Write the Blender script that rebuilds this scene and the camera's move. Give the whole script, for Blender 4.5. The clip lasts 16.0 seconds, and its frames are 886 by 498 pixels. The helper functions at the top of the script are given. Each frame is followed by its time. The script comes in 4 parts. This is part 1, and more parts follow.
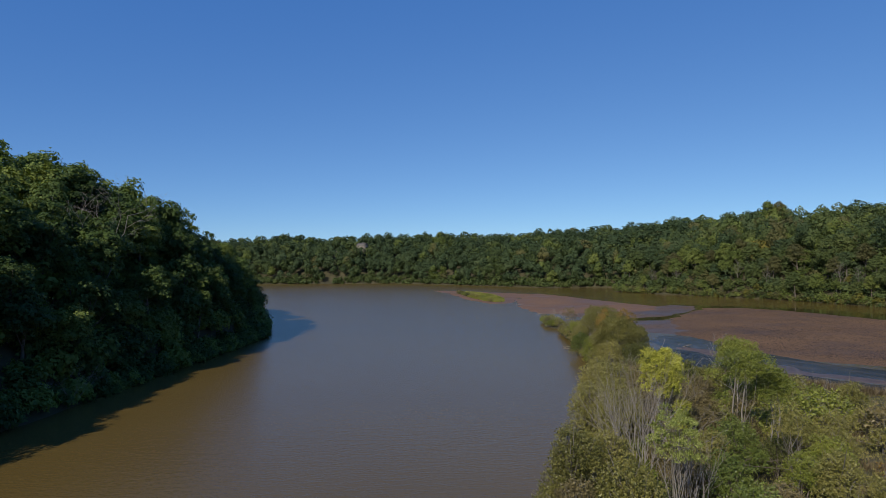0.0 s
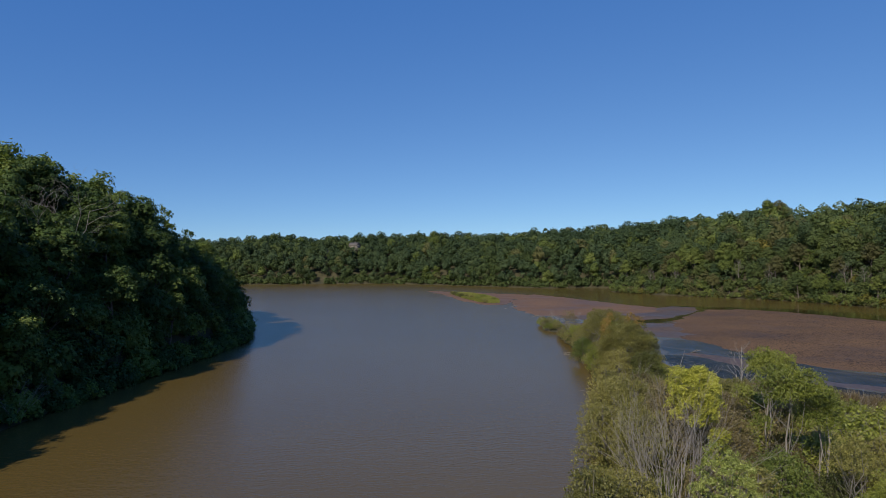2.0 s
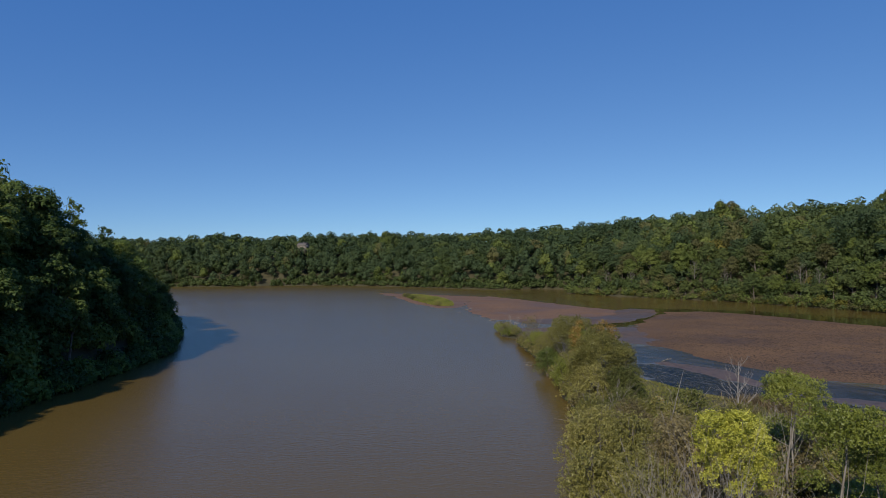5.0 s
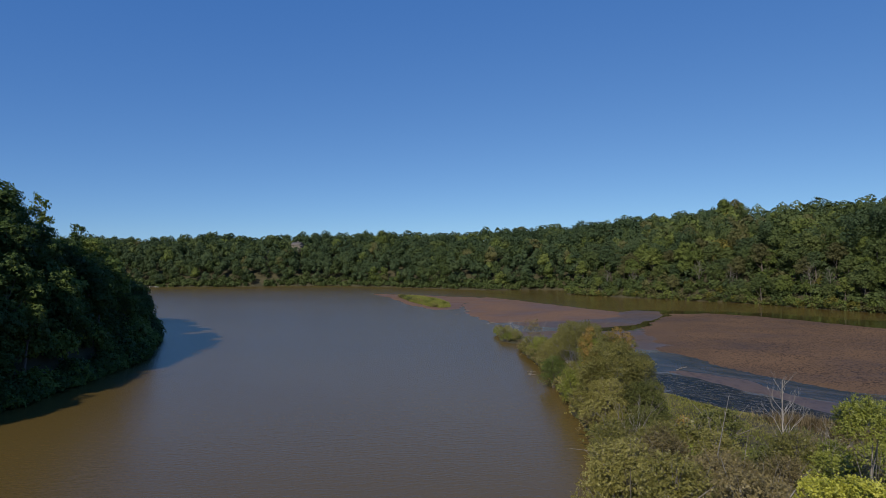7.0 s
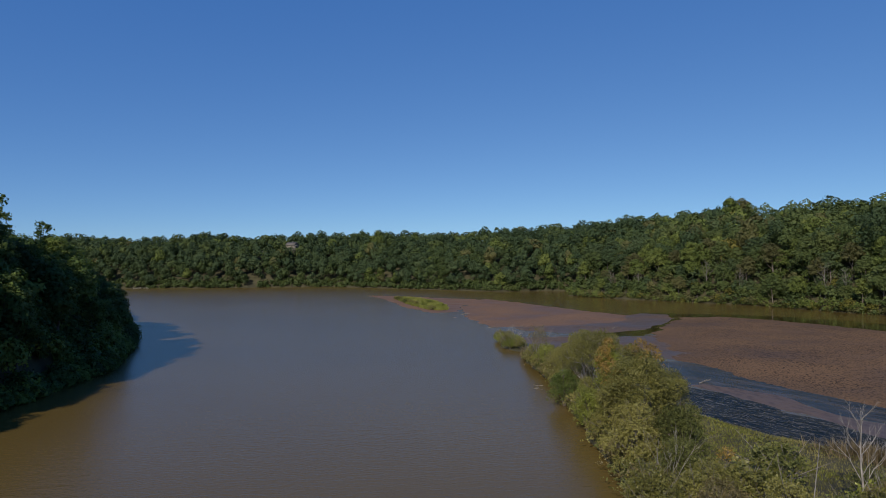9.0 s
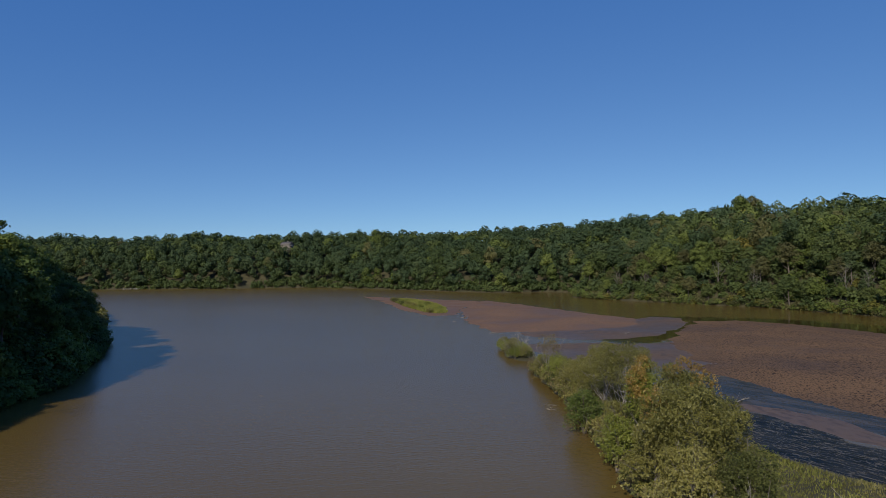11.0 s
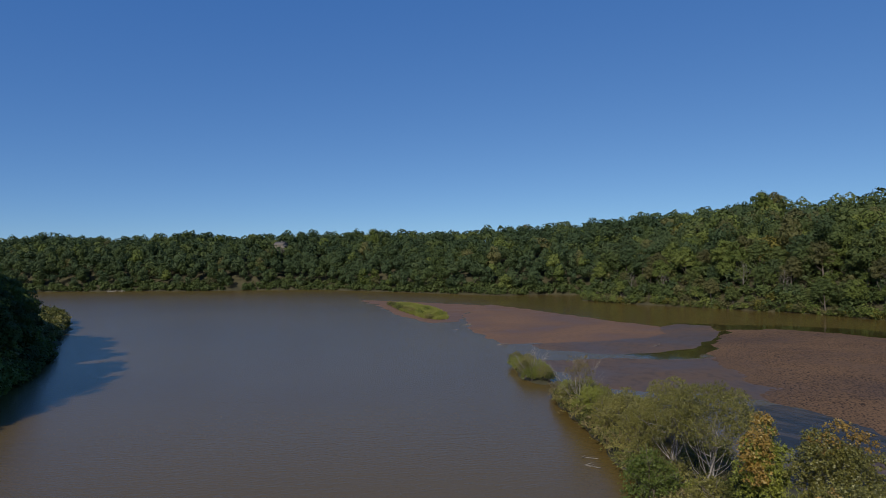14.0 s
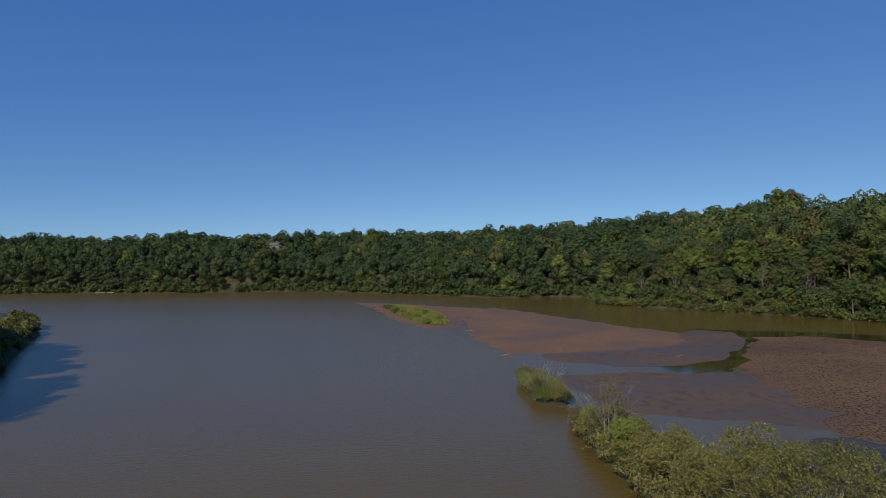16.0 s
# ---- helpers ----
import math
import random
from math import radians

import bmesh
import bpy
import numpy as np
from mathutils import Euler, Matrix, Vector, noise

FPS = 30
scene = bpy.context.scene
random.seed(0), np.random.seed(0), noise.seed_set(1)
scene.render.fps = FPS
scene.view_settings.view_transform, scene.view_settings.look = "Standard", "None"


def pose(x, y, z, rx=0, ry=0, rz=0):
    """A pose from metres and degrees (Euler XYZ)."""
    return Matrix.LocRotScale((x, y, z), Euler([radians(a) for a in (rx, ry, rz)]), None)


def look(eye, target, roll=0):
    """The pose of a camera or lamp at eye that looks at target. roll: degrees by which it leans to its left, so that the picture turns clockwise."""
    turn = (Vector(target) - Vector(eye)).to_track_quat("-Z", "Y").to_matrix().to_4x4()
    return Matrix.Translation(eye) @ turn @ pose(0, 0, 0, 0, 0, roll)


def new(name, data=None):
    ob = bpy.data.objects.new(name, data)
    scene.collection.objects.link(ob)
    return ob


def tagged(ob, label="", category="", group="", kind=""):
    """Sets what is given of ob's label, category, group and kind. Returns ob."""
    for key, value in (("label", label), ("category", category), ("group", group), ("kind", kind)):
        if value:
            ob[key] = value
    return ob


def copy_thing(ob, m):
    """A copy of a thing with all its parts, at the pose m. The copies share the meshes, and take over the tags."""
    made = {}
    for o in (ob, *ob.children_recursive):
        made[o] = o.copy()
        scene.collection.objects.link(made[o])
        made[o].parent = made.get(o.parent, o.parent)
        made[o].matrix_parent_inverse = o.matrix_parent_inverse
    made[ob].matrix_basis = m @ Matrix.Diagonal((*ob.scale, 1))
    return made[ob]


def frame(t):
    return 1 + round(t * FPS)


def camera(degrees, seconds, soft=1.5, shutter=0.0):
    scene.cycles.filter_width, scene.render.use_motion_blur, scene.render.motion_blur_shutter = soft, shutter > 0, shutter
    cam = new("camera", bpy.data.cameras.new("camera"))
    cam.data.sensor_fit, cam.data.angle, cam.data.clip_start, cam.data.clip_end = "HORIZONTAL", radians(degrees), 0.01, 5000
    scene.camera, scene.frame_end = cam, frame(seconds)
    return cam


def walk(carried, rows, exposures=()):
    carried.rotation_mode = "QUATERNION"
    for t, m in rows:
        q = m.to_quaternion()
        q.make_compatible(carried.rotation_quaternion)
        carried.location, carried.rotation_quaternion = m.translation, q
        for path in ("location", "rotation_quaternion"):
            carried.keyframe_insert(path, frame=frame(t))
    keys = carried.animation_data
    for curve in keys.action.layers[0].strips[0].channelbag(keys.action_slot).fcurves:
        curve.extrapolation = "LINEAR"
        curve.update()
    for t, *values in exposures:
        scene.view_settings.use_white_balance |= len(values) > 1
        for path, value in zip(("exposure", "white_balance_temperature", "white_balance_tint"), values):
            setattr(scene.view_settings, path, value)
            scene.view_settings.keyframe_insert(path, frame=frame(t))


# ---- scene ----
cam = camera(70.5, 16.0, soft=0.55)

# seconds, eye x, y, z, yaw to the left, pitch
PATH = [
    (0, 0.00, 0.00, 19.97, -0.00, 1.03),
    (0.5, 0.11, 2.31, 19.96, 0.01, 1.02),
    (1, 0.22, 4.58, 19.96, 0.02, 1.03),
    (1.5, 0.32, 6.94, 19.96, -0.49, 1.02),
    (2, 0.48, 9.44, 19.96, -0.53, 1.01),
    (2.5, 0.64, 11.84, 19.97, -0.65, 1.03),
    (3, 0.69, 14.01, 19.98, -2.92, 1.02),
    (3.5, 0.72, 16.35, 19.98, -3.89, 1.01),
    (4, 0.89, 18.70, 19.99, -4.32, 1.03),
    (6.5, 2.34, 30.79, 19.99, -4.98, 1.05),
    (7, 2.57, 33.34, 19.99, -5.06, 1.03),
    (7.5, 2.86, 36.04, 20.00, -5.11, 1.04),
    (8, 3.17, 38.87, 20.01, -5.15, 1.07),
    (8.5, 3.56, 41.79, 20.02, -5.18, 1.08),
    (9, 3.95, 44.89, 20.02, -5.21, 1.07),
    (11.5, 5.68, 62.11, 19.99, -5.29, 1.08),
    (12, 5.92, 65.89, 19.99, -5.30, 1.08),
    (12.5, 6.31, 69.69, 20.00, -5.31, 1.10),
    (13, 6.65, 73.38, 20.01, -5.28, 1.09),
    (13.5, 7.05, 77.11, 20.02, -5.25, 1.12),
    (14, 7.50, 81.04, 20.04, -5.22, 1.14),
    (14.5, 7.95, 84.93, 20.04, -5.21, 1.15),
    (15, 8.42, 88.66, 20.04, -5.19, 1.14),
    (15.5, 8.88, 92.49, 20.04, -5.15, 1.12),
    (16, 9.33, 96.36, 20.04, -5.16, 1.20),
]
LEAN = -0.42


def eye_pose(x, y, z, yaw, pitch):
    a, b = radians(yaw), radians(pitch)
    ahead = Vector((-math.sin(a) * math.cos(b), math.cos(a) * math.cos(b), math.sin(b)))
    eye = Vector((x, y, z))
    return look(eye, eye + 10 * ahead, LEAN)


walk(cam, [(t, eye_pose(*row)) for t, *row in PATH], [(0, 0.0), (4, -0.05), (9, -0.15), (16, -0.25)])

# ---------------------------------------------------------------- light
SUN_AZ, SUN_EL = radians(210.0), radians(35.0)   # azimuth clockwise from +y
SKY_TINT, SKY_BASE = (0.525, 0.52, 0.38), (0.0, 0.515, 2.29)
world = bpy.data.worlds.new("sky")
scene.world = world
world.use_nodes = True
wn, wl = world.node_tree.nodes, world.node_tree.links
wn.clear()
sky = wn.new("ShaderNodeTexSky")
sky.sky_type = "NISHITA"
sky.sun_disc = False
sky.sun_elevation, sky.sun_rotation = SUN_EL, SUN_AZ
sky.altitude, sky.air_density, sky.dust_density, sky.ozone_density = 2500, 0.85, 0.25, 7.0
sky_bg, sky_out = wn.new("ShaderNodeBackground"), wn.new("ShaderNodeOutputWorld")
sky_bg.inputs["Strength"].default_value = 0.142
rich = wn.new("ShaderNodeHueSaturation")
rich.inputs["Hue"].default_value = 0.5
rich.inputs["Saturation"].default_value = 0.92
wl.new(sky.outputs[0], rich.inputs["Color"])
tint = wn.new("ShaderNodeMix")
haze = wn.new("ShaderNodeMix")
for n, blend, colour in ((tint, "MULTIPLY", SKY_TINT), (haze, "ADD", SKY_BASE)):
    n.data_type, n.blend_type = "RGBA", blend
    n.inputs[0].default_value = 1.0
    n.inputs[7].default_value = (*colour, 1)
wl.new(rich.outputs[0], tint.inputs[6])
wl.new(tint.outputs[2], haze.inputs[6])
wl.new(haze.outputs[2], sky_bg.inputs[0])
wl.new(sky_bg.outputs[0], sky_out.inputs[0])
sun_data = bpy.data.lights.new("sun", "SUN")
sun_data.energy, sun_data.angle, sun_data.color = 5.0, radians(0.5), (1.0, 0.92, 0.78)
sun = new("sun", sun_data)
sun_way = Vector((math.sin(SUN_AZ) * math.cos(SUN_EL), math.cos(SUN_AZ) * math.cos(SUN_EL), math.sin(SUN_EL)))
sun.matrix_world = look(sun_way * 300, (0, 0, 0))


# ---------------------------------------------------------------- materials
def shader(name):
    m = bpy.data.materials.new(name)
    m.use_nodes = True
    nt = m.node_tree
    bsdf = nt.nodes["Principled BSDF"]
    return m, nt, bsdf


def node(nt, kind, **values):
    n = nt.nodes.new(kind)
    for key, value in values.items():
        n.inputs[key].default_value = value
    return n


def ramp(nt, source, stops):
    r = nt.nodes.new("ShaderNodeValToRGB")
    while len(r.color_ramp.elements) < len(stops):
        r.color_ramp.elements.new(0.5)
    for e, (at, c) in zip(r.color_ramp.elements, stops):
        e.position, e.color = at, (*c, 1)
    nt.links.new(source, r.inputs[0])
    return r.outputs[0]


def mixed(nt, factor, a, b, blend="MIX"):
    m = nt.nodes.new("ShaderNodeMix")
    m.data_type, m.blend_type = "RGBA", blend
    for socket, value in ((0, factor), (6, a), (7, b)):
        if isinstance(value, bpy.types.NodeSocket):
            nt.links.new(value, m.inputs[socket])
        else:
            m.inputs[socket].default_value = value if socket == 0 else (*value, 1)
    return m.outputs[2]


def world_noise(nt, scale, detail=3.0, stretch=(1, 1, 1), turn=0.0):
    """Noise over places in the world, with scale in 1/m."""
    geo = nt.nodes.new("ShaderNodeNewGeometry")
    mp = nt.nodes.new("ShaderNodeMapping")
    mp.inputs["Scale"].default_value = stretch
    mp.vector_type = "TEXTURE" if turn else "POINT"
    if turn:
        mp.inputs["Rotation"].default_value = (0, 0, turn)
    nt.links.new(geo.outputs["Position"], mp.inputs[0])
    n = node(nt, "ShaderNodeTexNoise", Scale=scale, Detail=detail)
    nt.links.new(mp.outputs[0], n.inputs["Vector"])
    return n.outputs["Fac"]


def bumped(nt, bsdf, height, strength, distance):
    b = node(nt, "ShaderNodeBump", Strength=strength, Distance=distance)
    nt.links.new(height, b.inputs["Height"])
    nt.links.new(b.outputs[0], bsdf.inputs["Normal"])


def foliage(name, dark, mid, light, patch=0.09, drift=0.7, through_leaf=0.3, leafwise=0.42, treewise=0.0, gloss=0.16):
    """Leaves: a hue for each leaf, a tone for each tree of a wood, a drift from crown to crown, and light through the blade."""
    m, nt, bsdf = shader(name)
    geo = nt.nodes.new("ShaderNodeNewGeometry")
    info = nt.nodes.new("ShaderNodeObjectInfo")
    tree = nt.nodes.new("ShaderNodeAttribute")
    tree.attribute_name = "tone"
    total = None
    for source, share in ((geo.outputs["Random Per Island"], leafwise), (info.outputs["Random"], 0.40), (tree.outputs["Fac"], treewise), (world_noise(nt, patch, 2.0), drift)):
        add = nt.nodes.new("ShaderNodeMath")
        add.operation = "MULTIPLY_ADD"
        nt.links.new(source, add.inputs[0])
        add.inputs[1].default_value = share
        if total is None:
            add.inputs[2].default_value = 0.5 - 0.5 * (leafwise + 0.40 + treewise + drift)
        else:
            nt.links.new(total, add.inputs[2])
        total = add.outputs[0]
    colour = ramp(nt, total, [(0.10, dark), (0.5, mid), (0.90, light)])
    nt.links.new(colour, bsdf.inputs["Base Color"])
    bsdf.inputs["Roughness"].default_value = 0.68 - 0.5 * gloss
    bsdf.inputs["Specular IOR Level"].default_value = gloss
    tr = nt.nodes.new("ShaderNodeBsdfTranslucent")
    warm = mixed(nt, 1.0, colour, (1.0, 1.0, 0.45), "MULTIPLY")
    nt.links.new(warm, tr.inputs[0])
    mx = nt.nodes.new("ShaderNodeMixShader")
    mx.inputs[0].default_value = through_leaf
    nt.links.new(bsdf.outputs[0], mx.inputs[1])
    nt.links.new(tr.outputs[0], mx.inputs[2])
    nt.links.new(mx.outputs[0], nt.nodes["Material Output"].inputs[0])
    return m


def bark(name, a, b):
    m, nt, bsdf = shader(name)
    f = world_noise(nt, 5.0, 4.0, (1, 1, 0.25))
    nt.links.new(ramp(nt, f, [(0.3, a), (0.7, b)]), bsdf.inputs["Base Color"])
    bsdf.inputs["Roughness"].default_value = 0.9
    bumped(nt, bsdf, f, 0.6, 0.03)
    return m


# woodland greens, lightened and greyed so that the leaf colour carries aerial haze
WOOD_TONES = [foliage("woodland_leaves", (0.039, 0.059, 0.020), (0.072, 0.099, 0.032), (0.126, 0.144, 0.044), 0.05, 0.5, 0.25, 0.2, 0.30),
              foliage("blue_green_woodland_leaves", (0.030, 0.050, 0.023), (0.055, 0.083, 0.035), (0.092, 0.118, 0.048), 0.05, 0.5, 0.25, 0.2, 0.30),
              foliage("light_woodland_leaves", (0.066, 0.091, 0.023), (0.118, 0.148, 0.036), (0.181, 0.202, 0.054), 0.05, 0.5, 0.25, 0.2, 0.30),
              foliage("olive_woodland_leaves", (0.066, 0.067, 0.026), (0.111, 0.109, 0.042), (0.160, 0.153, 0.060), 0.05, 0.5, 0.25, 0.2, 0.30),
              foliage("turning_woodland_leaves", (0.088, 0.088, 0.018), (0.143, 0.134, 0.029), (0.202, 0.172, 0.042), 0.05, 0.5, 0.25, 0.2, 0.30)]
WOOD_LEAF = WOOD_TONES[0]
BLUFF_LEAF = foliage("bluff_leaves", (0.036, 0.061, 0.019), (0.077, 0.118, 0.032), (0.179, 0.218, 0.049), 0.11, 1.3, 0.3, 0.25, 0.7)
DUSK_LEAF = foliage("dull_green_leaves", (0.050, 0.060, 0.019), (0.098, 0.108, 0.033), (0.165, 0.170, 0.056), 0.25)
OLIVE_LEAF = foliage("olive_leaves", (0.090, 0.090, 0.022), (0.184, 0.173, 0.043), (0.300, 0.270, 0.084), 0.25, gloss=0.42)
GREEN_LEAF = foliage("green_leaves", (0.052, 0.078, 0.016), (0.108, 0.142, 0.026), (0.185, 0.215, 0.046), 0.3, gloss=0.42)
LIME_LEAF = foliage("yellow_green_leaves", (0.140, 0.148, 0.016), (0.345, 0.345, 0.040), (0.540, 0.520, 0.110), 0.4, gloss=0.42)
PALE_LIME_LEAF = foliage("pale_yellow_green_leaves", (0.090, 0.115, 0.020), (0.205, 0.240, 0.046), (0.400, 0.425, 0.130), 0.4, leafwise=0.65, gloss=0.42)
FERN_LEAF = foliage("feathery_leaves", (0.101, 0.124, 0.020), (0.182, 0.205, 0.032), (0.282, 0.293, 0.060), 0.3, gloss=0.42)
BROWN_LEAF = foliage("brownish_leaves", (0.092, 0.074, 0.030), (0.172, 0.138, 0.058), (0.265, 0.215, 0.100), 0.35, gloss=0.42)
RUST_LEAF = foliage("orange_leaves", (0.130, 0.085, 0.022), (0.265, 0.165, 0.038), (0.370, 0.280, 0.072), 0.5, gloss=0.42)
GRASS = foliage("grass_blades", (0.083, 0.085, 0.022), (0.148, 0.144, 0.043), (0.244, 0.213, 0.087), 0.16, 1.3)
MARSH = foliage("marsh_grass_blades", (0.113, 0.126, 0.029), (0.192, 0.204, 0.045), (0.271, 0.272, 0.072), 0.12, 1.3)
STRAW = foliage("dry_reed_blades", (0.110, 0.080, 0.043), (0.190, 0.148, 0.088), (0.290, 0.235, 0.150), 0.3)
BARK = bark("grey_brown_bark", (0.07, 0.055, 0.042), (0.16, 0.135, 0.11))
PALE_BARK = bark("pale_bark", (0.11, 0.095, 0.08), (0.22, 0.20, 0.17))
DEAD_BARK = bark("bleached_dead_wood", (0.17, 0.15, 0.135), (0.33, 0.30, 0.27))


def water_material():
    m, nt, bsdf = shader("muddy_water")
    tone = world_noise(nt, 0.012, 3.0)
    nt.links.new(ramp(nt, tone, [(0.35, (0.090, 0.060, 0.017)), (0.65, (0.106, 0.072, 0.021))]), bsdf.inputs["Base Color"])
    bsdf.inputs["IOR"].default_value = 1.33
    bsdf.inputs["Specular IOR Level"].default_value = 0.46
    # the open lake is ruffled, the channels in the lee of the spit are calm
    geo = nt.nodes.new("ShaderNodeNewGeometry")
    xyz = nt.nodes.new("ShaderNodeSeparateXYZ")
    nt.links.new(geo.outputs["Position"], xyz.inputs[0])
    gust = nt.nodes.new("ShaderNodeMath")
    gust.operation = "MULTIPLY_ADD"
    nt.links.new(world_noise(nt, 0.03, 4.0, (1, 0.6, 1)), gust.inputs[0])
    gust.inputs[1].default_value = 40.0
    nt.links.new(xyz.outputs["X"], gust.inputs[2])
    rr = nt.nodes.new("ShaderNodeMapRange")
    nt.links.new(gust.outputs[0], rr.inputs[0])
    rr.inputs[1].default_value, rr.inputs[2].default_value = 50.0, 100.0
    rr.inputs[3].default_value, rr.inputs[4].default_value = 0.26, 0.10
    nt.links.new(rr.outputs[0], bsdf.inputs["Roughness"])
    rip = world_noise(nt, 1.1, 3.0, (0.45, 1.0, 1))
    rip2 = world_noise(nt, 2.6, 2.0, (0.5, 1.0, 1))
    add = nt.nodes.new("ShaderNodeMath")
    nt.links.new(rip, add.inputs[0])
    nt.links.new(rip2, add.inputs[1])
    bumped(nt, bsdf, add.outputs[0], 0.4, 0.09)
    return m


def mud_material(name, dry, wet, speck, speck_scale, gloss, shine=0.15):
    """Mud: broad damp patches, dark clods and pits, and a wet sheen."""
    m, nt, bsdf = shader(name)
    broad = world_noise(nt, 0.05, 4.0)
    base = ramp(nt, broad, [(0.35, wet), (0.62, dry)])
    clod = world_noise(nt, speck_scale, 4.0, (1.5, 0.8, 1))
    gather = nt.nodes.new("ShaderNodeMath")
    gather.operation = "MULTIPLY_ADD"
    nt.links.new(world_noise(nt, 0.045, 3.0), gather.inputs[0])
    gather.inputs[1].default_value = -0.18
    shifted = nt.nodes.new("ShaderNodeMath")
    nt.links.new(clod, gather.inputs[2])
    nt.links.new(gather.outputs[0], shifted.inputs[0])
    shifted.inputs[1].default_value = 0.09
    mask = ramp(nt, shifted.outputs[0], [(0.40, (1, 1, 1)), (0.48, (0, 0, 0))])
    col = mixed(nt, mask, base, speck)
    nt.links.new(col, bsdf.inputs["Base Color"])
    rr = nt.nodes.new("ShaderNodeMapRange")
    nt.links.new(broad, rr.inputs[0])
    rr.inputs[1].default_value, rr.inputs[2].default_value = 0.35, 0.6
    rr.inputs[3].default_value, rr.inputs[4].default_value = gloss, gloss + 0.25
    nt.links.new(rr.outputs[0], bsdf.inputs["Roughness"])
    bsdf.inputs["Specular IOR Level"].default_value = shine
    bumped(nt, bsdf, clod, 0.7, 0.12)
    return m


def ground_material():
    m, nt, bsdf = shader("woodland_soil")
    f = world_noise(nt, 0.3, 5.0)
    nt.links.new(ramp(nt, f, [(0.3, (0.026, 0.023, 0.010)), (0.55, (0.046, 0.041, 0.016)), (0.75, (0.070, 0.058, 0.030))]), bsdf.inputs["Base Color"])
    bsdf.inputs["Roughness"].default_value = 0.95
    bumped(nt, bsdf, f, 0.6, 0.2)
    return m


WATER = water_material()
RED_MUD = mud_material("reddish_mud", (0.172, 0.099, 0.056), (0.126, 0.074, 0.044), (0.135, 0.080, 0.046), 0.6, 0.5)
CLOD_MUD = mud_material("clodded_mud", (0.158, 0.094, 0.052), (0.116, 0.071, 0.041), (0.030, 0.020, 0.014), 2.7, 0.6, 0.09)
WET_MUD = mud_material("wet_mud", (0.116, 0.074, 0.045), (0.088, 0.059, 0.038), (0.078, 0.054, 0.036), 0.5, 0.36, 0.16)


def glide(name, deep, silt, share, rough, shine, chop, line=None):
    """Clear water drawn out over silt by the current: patches where the bed shows, fine ripples and, if asked for, pale threads of silt."""
    m, nt, bsdf = shader(name)
    flow = radians(-63)
    bed = world_noise(nt, 0.35, 4.0, (3.0, 0.7, 1), flow)
    col = ramp(nt, bed, [(0.5 - share, deep), (0.62, silt)])
    if line:
        for scale, stretch, at, width in ((0.5, (3.5, 0.8, 1), 0.5, 0.014), (0.9, (1.8, 0.8, 1), 0.45, 0.018)):
            thread = ramp(nt, world_noise(nt, scale, 3.0, stretch, flow), [(at - width, (0, 0, 0)), (at, (1, 1, 1)), (at + width, (0, 0, 0))])
            col = mixed(nt, thread, col, line)
    nt.links.new(col, bsdf.inputs["Base Color"])
    bsdf.inputs["IOR"].default_value = 1.33
    bsdf.inputs["Roughness"].default_value = rough
    bsdf.inputs["Specular IOR Level"].default_value = shine
    bumped(nt, bsdf, world_noise(nt, 1.6, 3.0, (2.2, 0.7, 1), flow), chop, 0.12)
    return m


DARK_MUD = glide("dark_running_water", (0.005, 0.007, 0.008), (0.020, 0.020, 0.018), 0.12, 0.16, 0.05, 0.9, (0.120, 0.102, 0.080))
BLUE_SHALLOW = glide("clear_blue_shallow", (0.022, 0.020, 0.016), (0.062, 0.047, 0.034), 0.08, 0.16, 0.10, 0.35)
CLEAR_SHALLOW = glide("clear_olive_shallow", (0.020, 0.017, 0.005), (0.050, 0.038, 0.012), 0.20, 0.06, 0.5, 0.08)
TONGUE_MUD = mud_material("damp_mud", (0.112, 0.078, 0.060), (0.088, 0.062, 0.050), (0.070, 0.050, 0.040), 0.7, 0.4, 0.25)
SOIL = ground_material()


def plain(name, colour, rough=0.8, metal=0.0, grain=3.0):
    m, nt, bsdf = shader(name)
    f = world_noise(nt, grain, 3.0)
    nt.links.new(ramp(nt, f, [(0.3, tuple(c * 0.8 for c in colour)), (0.7, tuple(min(1, c * 1.1) for c in colour))]), bsdf.inputs["Base Color"])
    bsdf.inputs["Roughness"].default_value, bsdf.inputs["Metallic"].default_value = rough, metal
    return m


HOUSE_WALL = plain("beige_siding", (0.19, 0.165, 0.135))
HOUSE_WHITE = plain("white_siding", (0.36, 0.35, 0.33))
ROOF = plain("grey_shingle_roof", (0.13, 0.112, 0.098), 0.9)
PANE = plain("dark_window_glass", (0.03, 0.035, 0.04), 0.1)
DOCK_WOOD = plain("weathered_dock_boards", (0.33, 0.30, 0.26), 0.85)
WHITE_HULL = plain("white_boat_hull", (0.75, 0.75, 0.73), 0.35)


# ---------------------------------------------------------------- mesh tools
def mesh_np(name, verts, faces, mat, tone=None):
    """A mesh from an n x 3 array of corners and an array of faces that all have as many corners."""
    verts, faces = np.asarray(verts, np.float32), np.asarray(faces, np.int32)
    me = bpy.data.meshes.new(name)
    k = faces.shape[1]
    me.vertices.add(len(verts))
    me.vertices.foreach_set("co", verts.ravel())
    me.loops.add(faces.size)
    me.loops.foreach_set("vertex_index", faces.ravel())
    me.polygons.add(len(faces))
    me.polygons.foreach_set("loop_start", np.arange(0, faces.size, k, dtype=np.int32))
    me.polygons.foreach_set("loop_total", np.full(len(faces), k, np.int32))
    me.update(calc_edges=True)
    me.materials.append(mat)
    if mat.name.endswith("leaves"):
        values = np.full(len(verts), 0.5) if tone is None else tone
        me.attributes.new("tone", "FLOAT", "POINT").data.foreach_set("value", np.asarray(values, np.float32))
    return me


